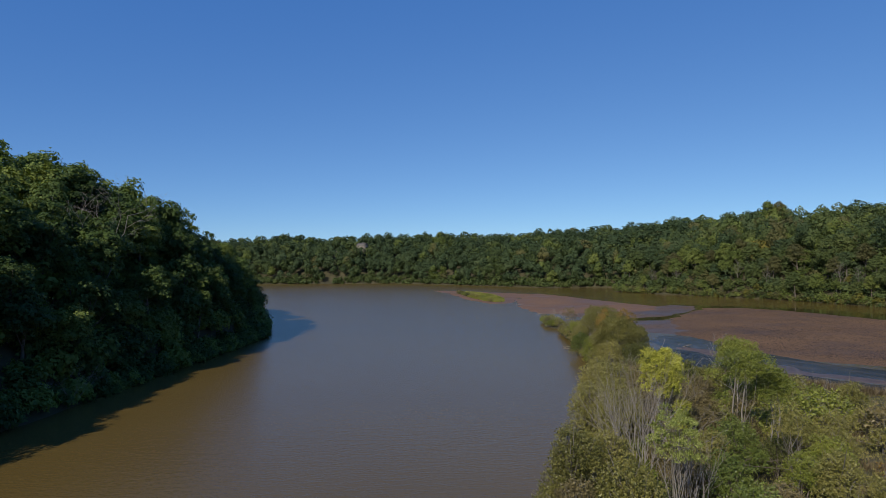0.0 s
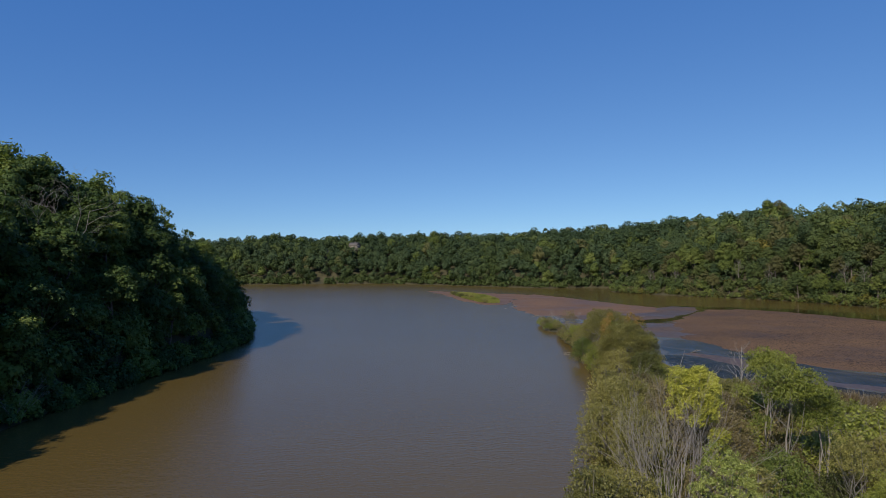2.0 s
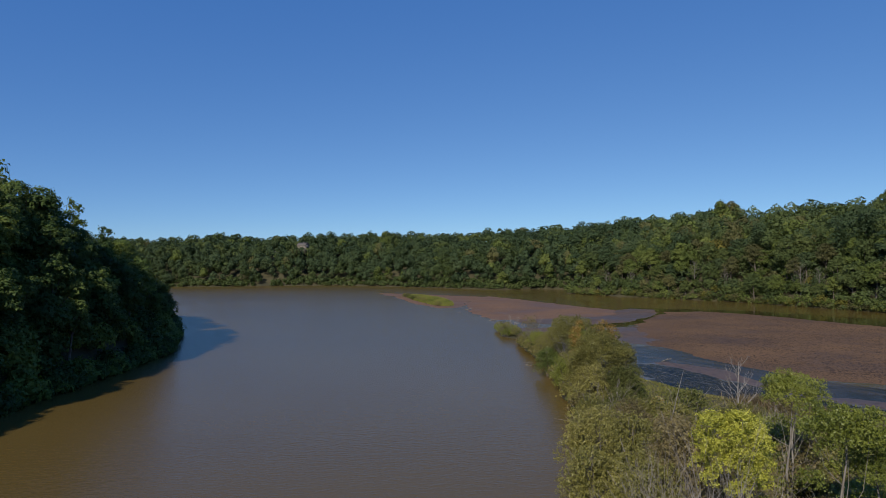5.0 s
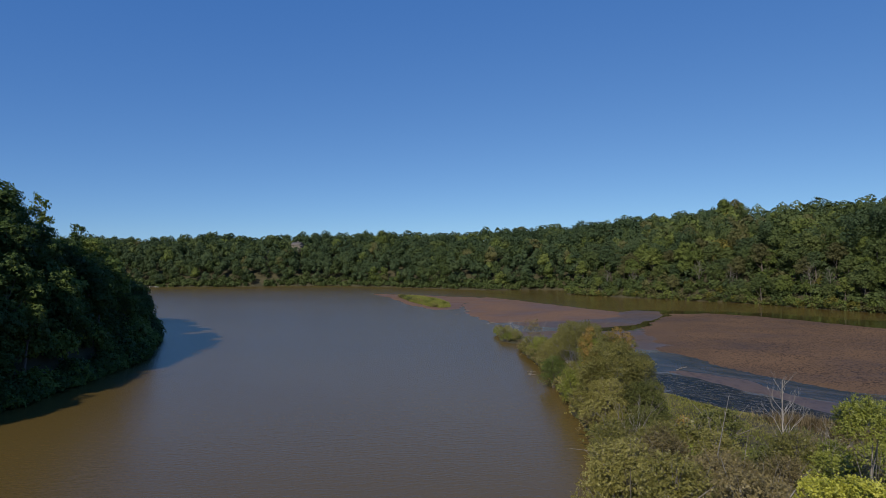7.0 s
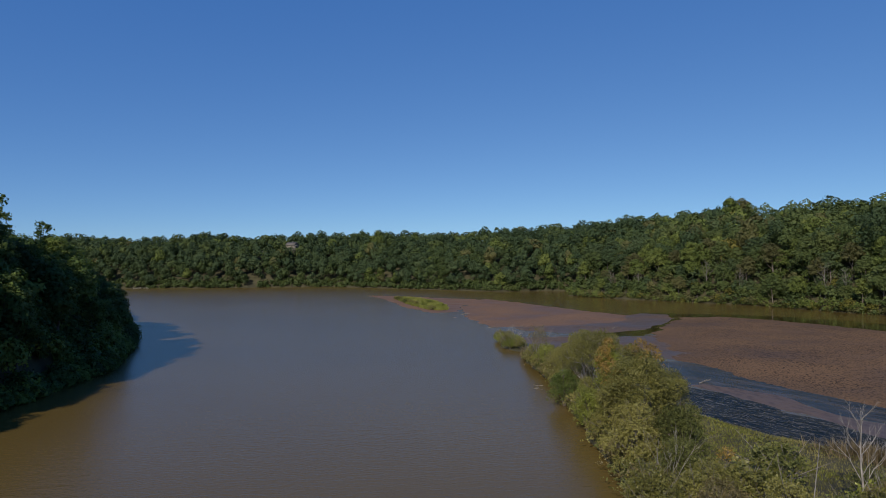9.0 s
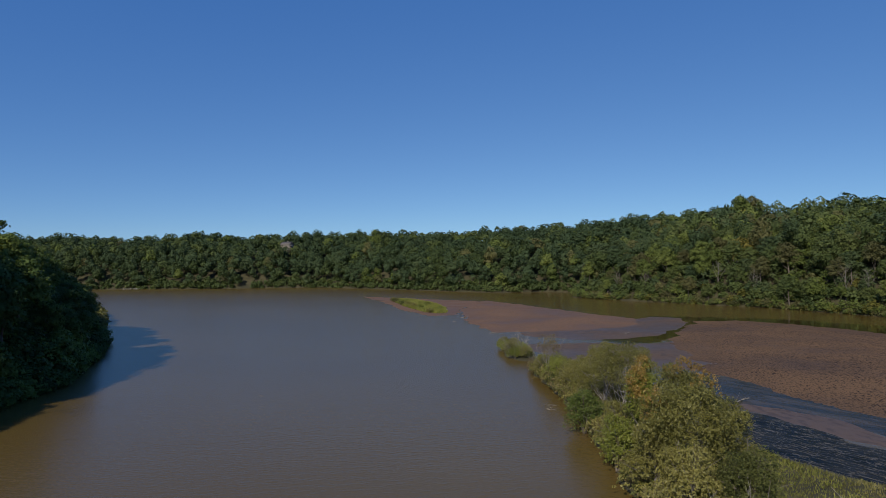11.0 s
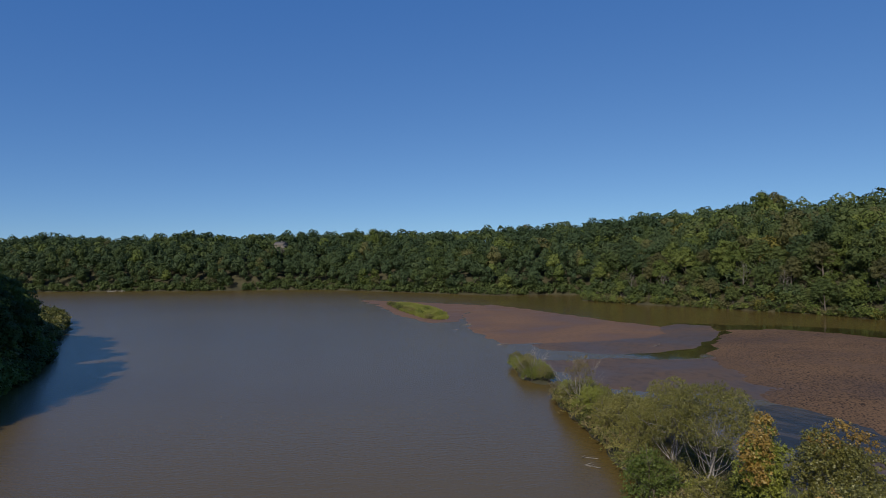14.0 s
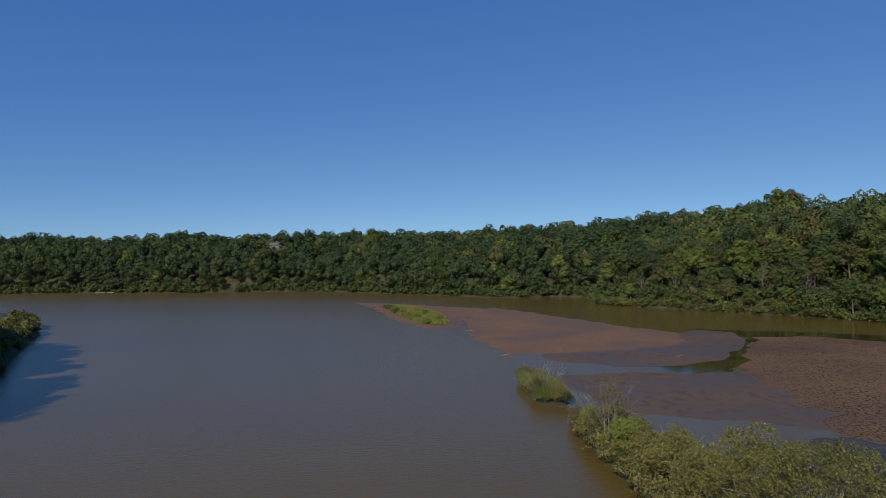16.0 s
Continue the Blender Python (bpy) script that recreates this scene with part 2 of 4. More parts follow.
def part(name, me, parent, label=""):
    ob = new(name, me)
    ob.parent = parent
    return tagged(ob, label=label)


def thing(name, label, category, group="", at=(0, 0, 0), kind=""):
    ob = new(name)
    ob.location = at
    ob.empty_display_size = 0.3
    return tagged(ob, label, category, group, kind)


def smooth(me):
    me.polygons.foreach_set("use_smooth", np.ones(len(me.polygons), bool))
    return me


def tube(points, radii, sides=6):
    """A tapered tube along points, as corners and quads."""
    pts = np.asarray(points, float)
    ways = np.gradient(pts, axis=0)
    ways /= np.linalg.norm(ways, axis=1)[:, None] + 1e-9
    side = np.cross(ways, (0.31, 0.95, 0.11))
    side /= np.linalg.norm(side, axis=1)[:, None] + 1e-9
    up = np.cross(ways, side)
    a = np.arange(sides) * 2 * np.pi / sides
    ring = np.cos(a)[None, :, None] * side[:, None] + np.sin(a)[None, :, None] * up[:, None]
    v = (pts[:, None] + ring * np.asarray(radii)[:, None, None]).reshape(-1, 3)
    i, j = np.meshgrid(np.arange(len(pts) - 1), np.arange(sides), indexing="ij")
    j2 = (j + 1) % sides
    f = np.stack([i * sides + j, i * sides + j2, (i + 1) * sides + j2, (i + 1) * sides + j], -1).reshape(-1, 4)
    return v, f


def each_its_tone(pieces, rng):
    """A tone for each of some crowns, over all their corners."""
    return np.concatenate([np.full(len(v), rng.random()) for v, f in pieces])


def joined(pieces):
    vs, fs, n = [], [], 0
    for v, f in pieces:
        vs.append(v)
        fs.append(np.asarray(f) + n)
        n += len(v)
    return np.concatenate(vs), np.concatenate(fs)


def leaves(rng, lobes, count, size, lift=0.15, droop=0.0, sprig=8, reach=3.2, loose=0.6, deep=0.5):
    """Leafy sprigs over the shells of ellipsoid lobes (x, y, z, rx, ry, rz): each a spray of uneven three-cornered blades."""
    lobes = np.asarray(lobes, float)
    area = lobes[:, 3] * lobes[:, 5]
    tufts = max(1, count // sprig)
    count = tufts * sprig
    pick = rng.choice(len(lobes), tufts, p=area / area.sum())
    d = rng.normal(size=(tufts, 3))
    d[:, 2] += lift * 2
    d /= np.linalg.norm(d, axis=1)[:, None]
    low = d[:, 2] < -0.45
    d[low, 2] *= -1
    depth = 1.02 - deep * rng.random(tufts) ** 1.8
    root = lobes[pick, :3] + d * lobes[pick, 3:] * depth[:, None]
    way = d * 0.8 + rng.normal(size=(tufts, 3)) * 0.55 + (0, 0, 0.2)
    way /= np.linalg.norm(way, axis=1)[:, None]
    long = size * reach * (0.5 + 0.8 * rng.random(tufts))
    f = rng.random((tufts, sprig))
    at = root[:, None] + way[:, None] * (f * long[:, None])[..., None] + rng.normal(size=(tufts, sprig, 3)) * size * 0.55
    at = at.reshape(-1, 3)
    n = np.repeat(d, sprig, 0) * (1.15 - loose) + rng.normal(size=(count, 3)) * loose + (0, 0, 0.25)
    n /= np.linalg.norm(n, axis=1)[:, None]
    u = np.cross(n, rng.normal(size=(count, 3)))
    u /= np.linalg.norm(u, axis=1)[:, None]
    w = np.cross(n, u)
    s = size * (0.55 + 0.9 * rng.random(count))[:, None]
    k = lambda: 0.52 + 0.26 * rng.random(count)[:, None]
    c = np.stack([at + u * s * k() * 1.15, at + (w * 0.8 - u * 0.5) * s * k(), at - (w * 0.8 + u * 0.4) * s * k()], 1)
    c[:, :, 2] -= droop * s * rng.random((count, 1)) * np.array([0, .5, 1])
    return c.reshape(-1, 3), np.arange(count * 3).reshape(-1, 3)


def broad_lobes(rng, h, r, low=0.3, lobes=16):
    """Lobes of a broad domed crown: a core, then separate clumps in rings round the dome down to its skirt."""
    mid, rz = h * (0.5 + low * 0.5), h * (0.5 - low * 0.5)
    out = [(0, 0, mid, r * 0.58, r * 0.58, rz * 0.66)]
    for i in range(lobes):
        polar = math.acos(1 - (i + 0.4) / lobes * 1.5) + rng.normal() * 0.08
        a = i * 2.4 + rng.normal() * 0.35
        k = 0.70 + 0.09 * rng.normal()
        lr = r * (0.30 + 0.14 * rng.random())
        out.append((k * r * math.sin(polar) * math.cos(a), k * r * math.sin(polar) * math.sin(a), mid + k * rz * math.cos(polar), lr, lr, lr * (0.62 + 0.2 * rng.random())))
    return out


def dome(rng, centre, half, count, size, knobs, swell):
    """Leaf sprays over one rounded form whose surface swells into knobs."""
    half = np.asarray(half, float)
    d = rng.normal(size=(count, 3))
    d[:, 2] += 0.35
    d /= np.linalg.norm(d, axis=1)[:, None]
    k = rng.normal(size=(knobs, 3))
    k[:, 2] = np.abs(k[:, 2]) * 0.8 - 0.15
    k /= np.linalg.norm(k, axis=1)[:, None]
    away = d[:, None] - k[None]
    near = np.exp(-(away ** 2).sum(-1) / (2.2 / knobs))
    top = near.argmax(1)
    rise = near.max(1)
    at = d * half * (1 - swell + swell * 1.5 * rise - 0.16 * rng.random(count) ** 2)[:, None] + np.asarray(centre)
    n = d / half
    n /= np.linalg.norm(n, axis=1)[:, None]
    n = n + away[np.arange(count), top] * (1.1 * knobs ** 0.5 * swell * 2.2) + rng.normal(size=(count, 3)) * 0.3 + (0, 0, 0.12)
    n /= np.linalg.norm(n, axis=1)[:, None]
    u = np.cross(n, rng.normal(size=(count, 3)))
    u /= np.linalg.norm(u, axis=1)[:, None]
    w = np.cross(n, u)
    s = size * (0.5 + 0.9 * rng.random(count))[:, None]
    c = np.stack([at + u * s * 0.75, at + (w * 0.75 - u * 0.45) * s * 0.8, at - (w * 0.75 + u * 0.4) * s * 0.8], 1)
    return c.reshape(-1, 3), np.arange(count * 3).reshape(-1, 3)


def dome_crown(rng, h, r, low, count, size, knobs=9, swell=0.2):
    """A crown of one main dome and smaller ones that lean out round its sides."""
    base = h * low
    bits = [dome(rng, (0, 0, h * 0.68), (r * 0.78, r * 0.78, h * 0.32), int(count * 0.36), size, knobs, swell)]
    for k in range(4):
        a, q = k * 1.57 + rng.uniform(-0.5, 0.5), r * rng.uniform(0.48, 0.72)
        z = base + (h - base) * rng.uniform(0.28, 0.66)
        bits.append(dome(rng, (0.62 * r * math.cos(a), 0.62 * r * math.sin(a), z), (q, q, q * rng.uniform(0.75, 1.2)), int(count * 0.16), size, max(4, knobs // 2), swell))
    return joined(bits)


def trunk_mesh(rng, h, base, lobes, mat, sides=6, limbs=5, name="trunk"):
    lean = rng.normal(size=2) * 0.03 * h
    z = np.linspace(-0.6, h * 0.8, 6)
    f = (z + 0.6) / (h * 0.8 + 0.6)
    pts = np.stack([lean[0] * f ** 2, lean[1] * f ** 2, z], 1)
    bits = [tube(pts, base * (1.15 - f), sides)]
    for lobe in [lobes[int(i)] for i in rng.choice(len(lobes), min(limbs, len(lobes)), replace=False)]:
        z0 = max(0.18 * h, lobe[2] - 0.25 * h * (0.5 + rng.random()))
        f0 = (z0 + 0.6) / (h * 0.8 + 0.6)
        start = np.array([lean[0] * f0 ** 2, lean[1] * f0 ** 2, z0])
        end = np.array(lobe[:3]) + (0, 0, 0.3 * lobe[5])
        mid = (start + end) / 2 + (0, 0, -0.06 * h * rng.random())
        bits.append(tube([start, mid, end], [base * 0.45, base * 0.28, base * 0.08], max(4, sides - 2)))
    return smooth(mesh_np(name, *joined(bits), mat))


def twigs(rng, start, way, length, radius, depth, out, spread=0.6):
    """A bare branch that forks again and again."""
    way = way / np.linalg.norm(way)
    mid = start + way * length * 0.5 + rng.normal(size=3) * 0.05 * length
    end = start + way * length + rng.normal(size=3) * 0.06 * length
    out.append(tube([start, mid, end], [radius, radius * 0.8, radius * 0.55], 4 if radius < 0.05 else 5))
    if depth:
        for i in range(2 + (rng.random() < 0.5)):
            w = way + rng.normal(size=3) * spread
            w[2] = abs(w[2]) * 0.8 + 0.15
            from_ = mid + (end - mid) * rng.random() if i else end
            twigs(rng, from_, w, length * (0.55 + 0.2 * rng.random()), radius * 0.55, depth - 1, out, spread)


# ---------------------------------------------------------------- the lie of the land
LAKE = [(-62, -700), (-58, 0), (-55, 60), (-53, 90), (-51.5, 115), (-50, 140), (-49, 165), (-53, 182), (-67, 225), (-93, 290), (-108, 318),
        (-170, 390), (-260, 430), (-380, 470), (-420, 540), (-330, 575), (-253, 557), (-225, 560), (-182, 556), (-140, 547), (-92, 549),
        (-40, 545), (11, 502), (45, 467), (74, 443), (104, 446), (124, 436), (122, 410), (107, 389), (117, 364), (135, 337), (149, 316),
        (161, 298), (169, 271), (177, 245), (190, 200), (206, 100), (216, 0), (240, -700)]
SPIT = [(2, -60), (5, 0), (7, 30), (11.5, 55), (17.5, 75), (22.5, 90), (25, 100), (26, 109), (27.8, 120), (29.2, 132), (30.8, 150), (31.4, 168), (33, 175),
        (36.5, 175), (40, 160), (42, 140), (44, 122), (48, 111), (54, 103), (60, 93), (72, 84), (95, 70), (135, 40), (160, -60)]
TIP = [(30.5, 186), (31, 200), (33, 203), (35.5, 192), (35, 181), (32, 180)]
ISLAND = [(8, 374), (14, 328), (20, 303), (25, 292), (29.5, 297), (31, 318), (29, 345), (20, 376), (12, 384)]
MUD_RED = [(46, 358), (56, 366), (68, 332), (76, 300), (82.5, 278), (87.6, 268), (87.4, 257), (83.5, 246), (75.5, 238), (65, 233.4), (52, 231.6), (40, 230.8),
           (35.2, 230.4), (33.4, 242), (32.6, 270), (33.5, 291), (38, 320)]
MUD_ISLAND = [(-8, 418), (10, 402), (34, 380), (52, 362), (45, 335), (36, 318), (33, 290), (22, 286), (14, 310), (8, 345), (2, 380)]
MUD_CLOD = [(104, 250), (118, 253), (130, 237), (140, 200), (165, 150), (190, 90), (196, 50), (150, 62), (112, 92), (84, 112), (70, 124), (64, 140),
            (62, 165), (68, 188), (74, 206), (89, 231)]
MUD_WET = [(36, 204), (48, 207), (60, 202), (70, 202), (78, 210), (90, 226), (92, 190), (86, 150), (92, 130), (105, 114), (94, 105), (76, 118), (68, 134), (66, 150), (62, 164), (54, 172), (40, 178)]
MUD_SHOAL = [(80, 252), (92, 266), (99, 270), (105, 263), (100, 247), (87, 229), (77, 217), (68, 212), (59, 211), (50, 214), (43, 221), (40, 230), (64, 238)]
MUD_DARK = [(44.5, 138), (51, 141), (54, 137), (55.4, 127), (57.6, 116), (61, 107), (75, 91), (71, 87), (60, 97), (52, 105), (47, 113), (43.8, 124)]
MUD_TONGUE = [(51, 142), (55, 142), (60, 132), (61.6, 123), (63, 111), (80, 95), (76, 92), (62, 105), (57, 118), (54, 132)]
CHANNEL = [(96, 272), (110, 268), (108, 250), (93, 230), (80, 213), (71, 204), (62, 203), (58, 211), (68, 212.5), (77, 217.5), (87, 230), (100, 248), (105, 263)]
LEE = [(108, 266), (124, 262), (140, 248), (154, 222), (170, 175), (188, 125), (204, 60), (190, 60), (160, 150), (138, 196), (128, 228), (116, 244), (106, 248)]
FILM = [(56, 162), (61, 164), (64, 156), (66, 149), (66.5, 139), (68, 132), (71, 121), (82, 106), (96, 92), (84, 90), (76, 97), (62.6, 110), (61, 122.7), (59.5, 131), (55, 140), (49, 141), (50, 152)]


def edge_distance(x, y, poly):
    """Metres to the outline, positive inside."""
    p = np.asarray(poly, float)
    q = np.roll(p, -1, 0)
    best = np.full(x.shape, 1e9)
    inside = np.zeros(x.shape, bool)
    for (ax, ay), (bx, by) in zip(p, q):
        dx, dy = bx - ax, by - ay
        t = np.clip(((x - ax) * dx + (y - ay) * dy) / (dx * dx + dy * dy), 0, 1)
        best = np.minimum(best, np.hypot(x - ax - t * dx, y - ay - t * dy))
        if ay != by:
            inside ^= ((ay > y) != (by > y)) & (x < (bx - ax) * (y - ay) / (by - ay) + ax)
    return np.where(inside, best, -best)


def waves(x, y, seed, scale):
    """Smooth uneven ground between -1 and 1."""
    r = np.random.RandomState(seed)
    out = 0 * x
    for i in range(7):
        a, k, p = r.rand() * 6.28, (0.6 + 1.4 * r.rand()) / scale, r.rand() * 6.28
        out = out + np.sin((x * math.cos(a) + y * math.sin(a)) * k * 6.28 + p)
    return out / 4.5


def land(x, y):
    """Height of the ground sheet."""
    x, y = np.asarray(x, float), np.asarray(y, float)
    lake = edge_distance(x, y, LAKE) + 1.5 * waves(x, y, 3, 22)
    d = np.maximum(-lake, 0)
    left = (x < -20) & (y < 480)
    right = (x > 90) & (y < 425)
    crest = np.interp(y, [-300, 40, 108, 126, 146, 160, 172, 205, 240, 300], [28, 28, 29, 33.2, 34, 29.5, 22, 15, 8, 2])
    h_left = np.maximum(crest * (1 - np.exp(-d / 20)) - np.clip(d - 18, 0, 40) * 0.18, np.minimum(d, 2))
    h_right = np.interp(y, [0, 250, 330, 420], [44.5, 44.5, 41, 35.5]) * (1 - np.exp(-d / 45))
    far_top = np.interp(x, [-400, -200, -60, 0, 60, 110, 150, 200, 280], [39.5, 40, 41, 42.5, 39, 40, 43, 47.5, 50])
    h_far = far_top * (1 - np.exp(-d / 60))
    blend = np.clip((y - 400) / 80, 0, 1)
    h = np.where(left, h_left * (1 - blend) + h_far * blend, np.where(right, h_right * (1 - blend) + h_far * blend, h_far))
    h = h + np.clip(d / 40, 0, 1) * 2.2 * waves(x, y, 5, 90) + np.clip(d / 600, 0, 1) * 10 * waves(x, y, 9, 700) + np.minimum(d * 0.12, 0.5)
    wet = np.clip(lake * 0.25, 0, 1.6)
    z = np.where(lake < 0, h, -wet)
    for poly, top, slope in ((SPIT, 0.75, 0.22), (TIP, 0.45, 0.3), (ISLAND, 0.45, 0.2)):
        e = edge_distance(x, y, poly) + 0.7 * waves(x, y, 11, 9)
        z = np.where((e > -3), np.maximum(z, np.minimum(e * slope, top + 0.15 * waves(x, y, 13, 14))), z)
    return z


def lines(lo, hi, step, far):
    mid = np.arange(lo, hi + step / 2, step)
    out = [step]
    while sum(out) < far:
        out.append(out[-1] * 1.35)
    grow = np.cumsum(out)
    return np.concatenate([lo - grow[::-1], mid, hi + grow])


def sheet(name, xs, ys, height, mat):
    X, Y = np.meshgrid(xs, ys, indexing="ij")
    v = np.stack([X, Y, height(X, Y)], -1).reshape(-1, 3)
    i, j = np.meshgrid(np.arange(len(xs) - 1), np.arange(len(ys) - 1), indexing="ij")
    a = i * len(ys) + j
    f = np.stack([a, a + len(ys), a + len(ys) + 1, a + 1], -1).reshape(-1, 4)
    return smooth(mesh_np(name, v, f, mat))


ground = new("ground", sheet("ground", lines(-300, 300, 3.0, 4000), lines(-60, 700, 3.0, 4000), land, SOIL))
tagged(ground, "brown woodland soil and low grassy banks round a lake", "ground", kind="structure")
water = new("water", sheet("water", np.linspace(-900, 900, 40), np.linspace(-900, 760, 40), lambda x, y: 0 * x, WATER))
tagged(water, "calm muddy brown lake water reflecting the sky", "water", kind="structure")


def mudflat(name, poly, top, slope, rough, mat, label, step, seed):
    """A low bank of mud: its outline is where it dips under the water."""
    p = np.asarray(poly)
    xs = np.arange(p[:, 0].min() - 4, p[:, 0].max() + 4, step)
    ys = np.arange(p[:, 1].min() - 4, p[:, 1].max() + 4, step)
    rng = np.random.RandomState(seed)

    def height(x, y):
        e = edge_distance(x, y, poly) + 1.6 * waves(x, y, seed, 17) + 0.6 * waves(x, y, seed + 1, 5)
        z = np.minimum(e * slope, top) + rough * (0.35 * waves(x, y, seed + 2, 1.6) + 0.8 * (rng.rand(*x.shape) - 0.5)) * np.clip(e / 6, 0, 1)
        return np.maximum(z, -0.4)
    ob = new(name, sheet(name, xs, ys, height, mat))
    return tagged(ob, label, "mudflat", kind="structure")


mudflat("mudflat_1", MUD_RED, 0.20, 0.03, 0.03, RED_MUD, "smooth reddish-brown mudflat rising from the lake", 1.2, 21)
mudflat("mudflat_2", MUD_ISLAND, 0.12, 0.03, 0.02, RED_MUD, "thin brown mud bar round the grassy islet", 1.2, 31)
mudflat("mudflat_3", MUD_CLOD, 0.22, 0.018, 0.13, CLOD_MUD, "broad brown mudflat covered with dark clods", 0.7, 41)
mudflat("mudflat_4", MUD_WET, 0.02, 0.006, 0.0, WET_MUD, "wet purple-brown mud under a film of water", 1.2, 51)
mudflat("mudflat_7", MUD_SHOAL, 0.012, 0.004, 0.0, WET_MUD, "wet purple-brown shoal at the mudflat's point", 1.2, 81)
mudflat("mudflat_6", MUD_DARK, 0.030, 0.02, 0.05, DARK_MUD, "dark wet rippled mud below the grassy bank", 0.6, 71)
mudflat("shallow_1", CHANNEL, 0.014, 0.006, 0.0, CLEAR_SHALLOW, "clear dark olive channel winding between the mudflats", 1.0, 91)
mudflat("shallow_2", LEE, 0.014, 0.004, 0.0, CLEAR_SHALLOW, "still dark water along the far edge of the mudflat", 1.5, 101)
mudflat("shallow_3", FILM, 0.024, 0.008, 0.0, BLUE_SHALLOW, "thin sheet of clear water running over grey mud", 0.8, 111)
mudflat("mudflat_5", MUD_TONGUE, 0.10, 0.04, 0.02, TONGUE_MUD, "narrow bare mud tongue beside the stream", 0.8, 61)


# ---------------------------------------------------------------- woods
def ground_at(x, y):
    return float(land(np.array([float(x)]), np.array([float(y)]))[0])


def wood_tree(seed, h, r, count, size, leaf, low=0.3, lobes=17, sides=6):
    """The meshes of one broad-leaved tree."""
    rng = np.random.RandomState(seed)
    lb = broad_lobes(rng, h, r, low, lobes)
    crown = mesh_np("crown", *leaves(rng, lb, count, size, sprig=5, reach=0.9, loose=0.22, deep=0.35), leaf)
    return trunk_mesh(rng, h, 0.022 * h, lb, BARK, sides), crown


def stands(seed, x0, x1, y0, y1, step, keep):
    """Scattered places for trees on a loose grid, kept where keep(x, y, distance from the water) says so."""
    rng = np.random.RandomState(seed)
    X, Y = np.meshgrid(np.arange(x0, x1, step), np.arange(y0, y1, step), indexing="ij")
    X = (X + rng.uniform(-0.42, 0.42, X.shape) * step).ravel()
    Y = (Y + rng.uniform(-0.42, 0.42, Y.shape) * step).ravel()
    d = -edge_distance(X, Y, LAKE)
    ok = keep(X, Y, d)
    return X[ok], Y[ok], d[ok], rng


def plant(protos, x, y, d, rng, label, group, lowest=0.75, span=0.5, edge=0.8):
    """One copy of a tree at each place; smaller at the water's edge."""
    z = land(x, y)
    for i in range(len(x)):
        s = (lowest + span * rng.random()) * (edge + (1 - edge) * min(1, d[i] / 12))
        m = pose(x[i], y[i], z[i] - 0.2, rng.normal() * 2.5, rng.normal() * 2.5, rng.uniform(0, 360)) @ Matrix.Diagonal((s * rng.uniform(0.9, 1.12), s * rng.uniform(0.9, 1.12), s, 1))
        copy_thing(protos[rng.randint(len(protos))], m)


def prototypes(specs, leaf, count, size, label, group, sides=6):
    out = []
    for seed, h, r, low in specs:
        ob = thing("tree", label, "tree", group)
        t, c = wood_tree(seed, h, r, count, size, leaf[len(out) % len(leaf)] if isinstance(leaf, list) else leaf, low, sides=sides)
        part("trunk", t, ob)
        part("crown", c, ob)
        out.append(ob)
    return out


def retire(protos):
    """Take away the patterns that the copies were made from."""
    for ob in protos:
        for o in (*ob.children_recursive, ob):
            bpy.data.objects.remove(o)


def forest(name, pats, leaf, x, y, d, rng, label, lo=0.72, span=0.5, edge=0.65, share=(5, 5, 2, 1.0, 0.3)):
    """Woods that cannot be told apart tree by tree: crowns of leaf sprays, one mesh for each tone of green."""
    tones = leaf if isinstance(leaf, list) else [leaf]
    share = np.array(share[:len(tones)], float)
    z, bits = land(x, y), [[] for t in tones]
    for i in range(len(x)):
        v, f = pats[rng.randint(len(pats))]
        a, s = rng.uniform(0, 6.28), (lo + span * rng.random()) * (edge + (1 - edge) * min(1, d[i] / 14))
        c, sn, tall = math.cos(a) * s, math.sin(a) * s, rng.uniform(0.88, 1.12)
        bits[rng.choice(len(tones), p=share / share.sum())].append((np.stack([v[:, 0] * c - v[:, 1] * sn + x[i], v[:, 0] * sn + v[:, 1] * c + y[i], v[:, 2] * s * tall + z[i] - 0.3], 1), f))
    for mat, some in zip(tones, bits):
        if some:
            tagged(new(name, mesh_np(name, *joined(some), mat, each_its_tone(some, rng))), label, "woodland", kind="stuff")


def patterns(seed, n, h0, h1, r0, r1, low, count, size, knobs=0, swell=0.2):
    out = []
    for k in range(n):
        r2 = np.random.RandomState(seed + k)
        h, r = r2.uniform(h0, h1), r2.uniform(r0, r1)
        out.append(dome_crown(r2, h, r, low, count, size, knobs, swell) if knobs else leaves(r2, broad_lobes(r2, h, r, low, 15), count, size, sprig=4, reach=0.5, loose=0.17, deep=0.3))
    return out


# the steep wooded bluff on the shaded shore
bluff = prototypes([(101, 15, 4.8, 0.18), (102, 16, 4.4, 0.25), (103, 13.5, 5.0, 0.15), (104, 17, 4.5, 0.28), (105, 12.5, 4.6, 0.1), (106, 15, 4.0, 0.2)],
                   BLUFF_LEAF, 6600, 0.32, "tall dark green broad-leaved tree on the shaded bluff", "trees on the bluff")
bx, by, bd, brng = stands(7, -118, -40, 5, 300, 6.2, lambda x, y, d: (d > 1.8) & (d < np.where(y < 175, 46, 30)) & (y < 245))
front = (bd < 24) & (by > 62)
plant(bluff, bx[front], by[front], bd[front], brng, "", "", 0.78, 0.36, 0.72)
retire(bluff)
forest("woodland", patterns(150, 5, 14, 17, 4.2, 5.0, 0.3, 2300, 0.48), BLUFF_LEAF, bx[~front], by[~front], bd[~front], brng, "dark green woods on top of the bluff", 0.8, 0.36, 1.0)
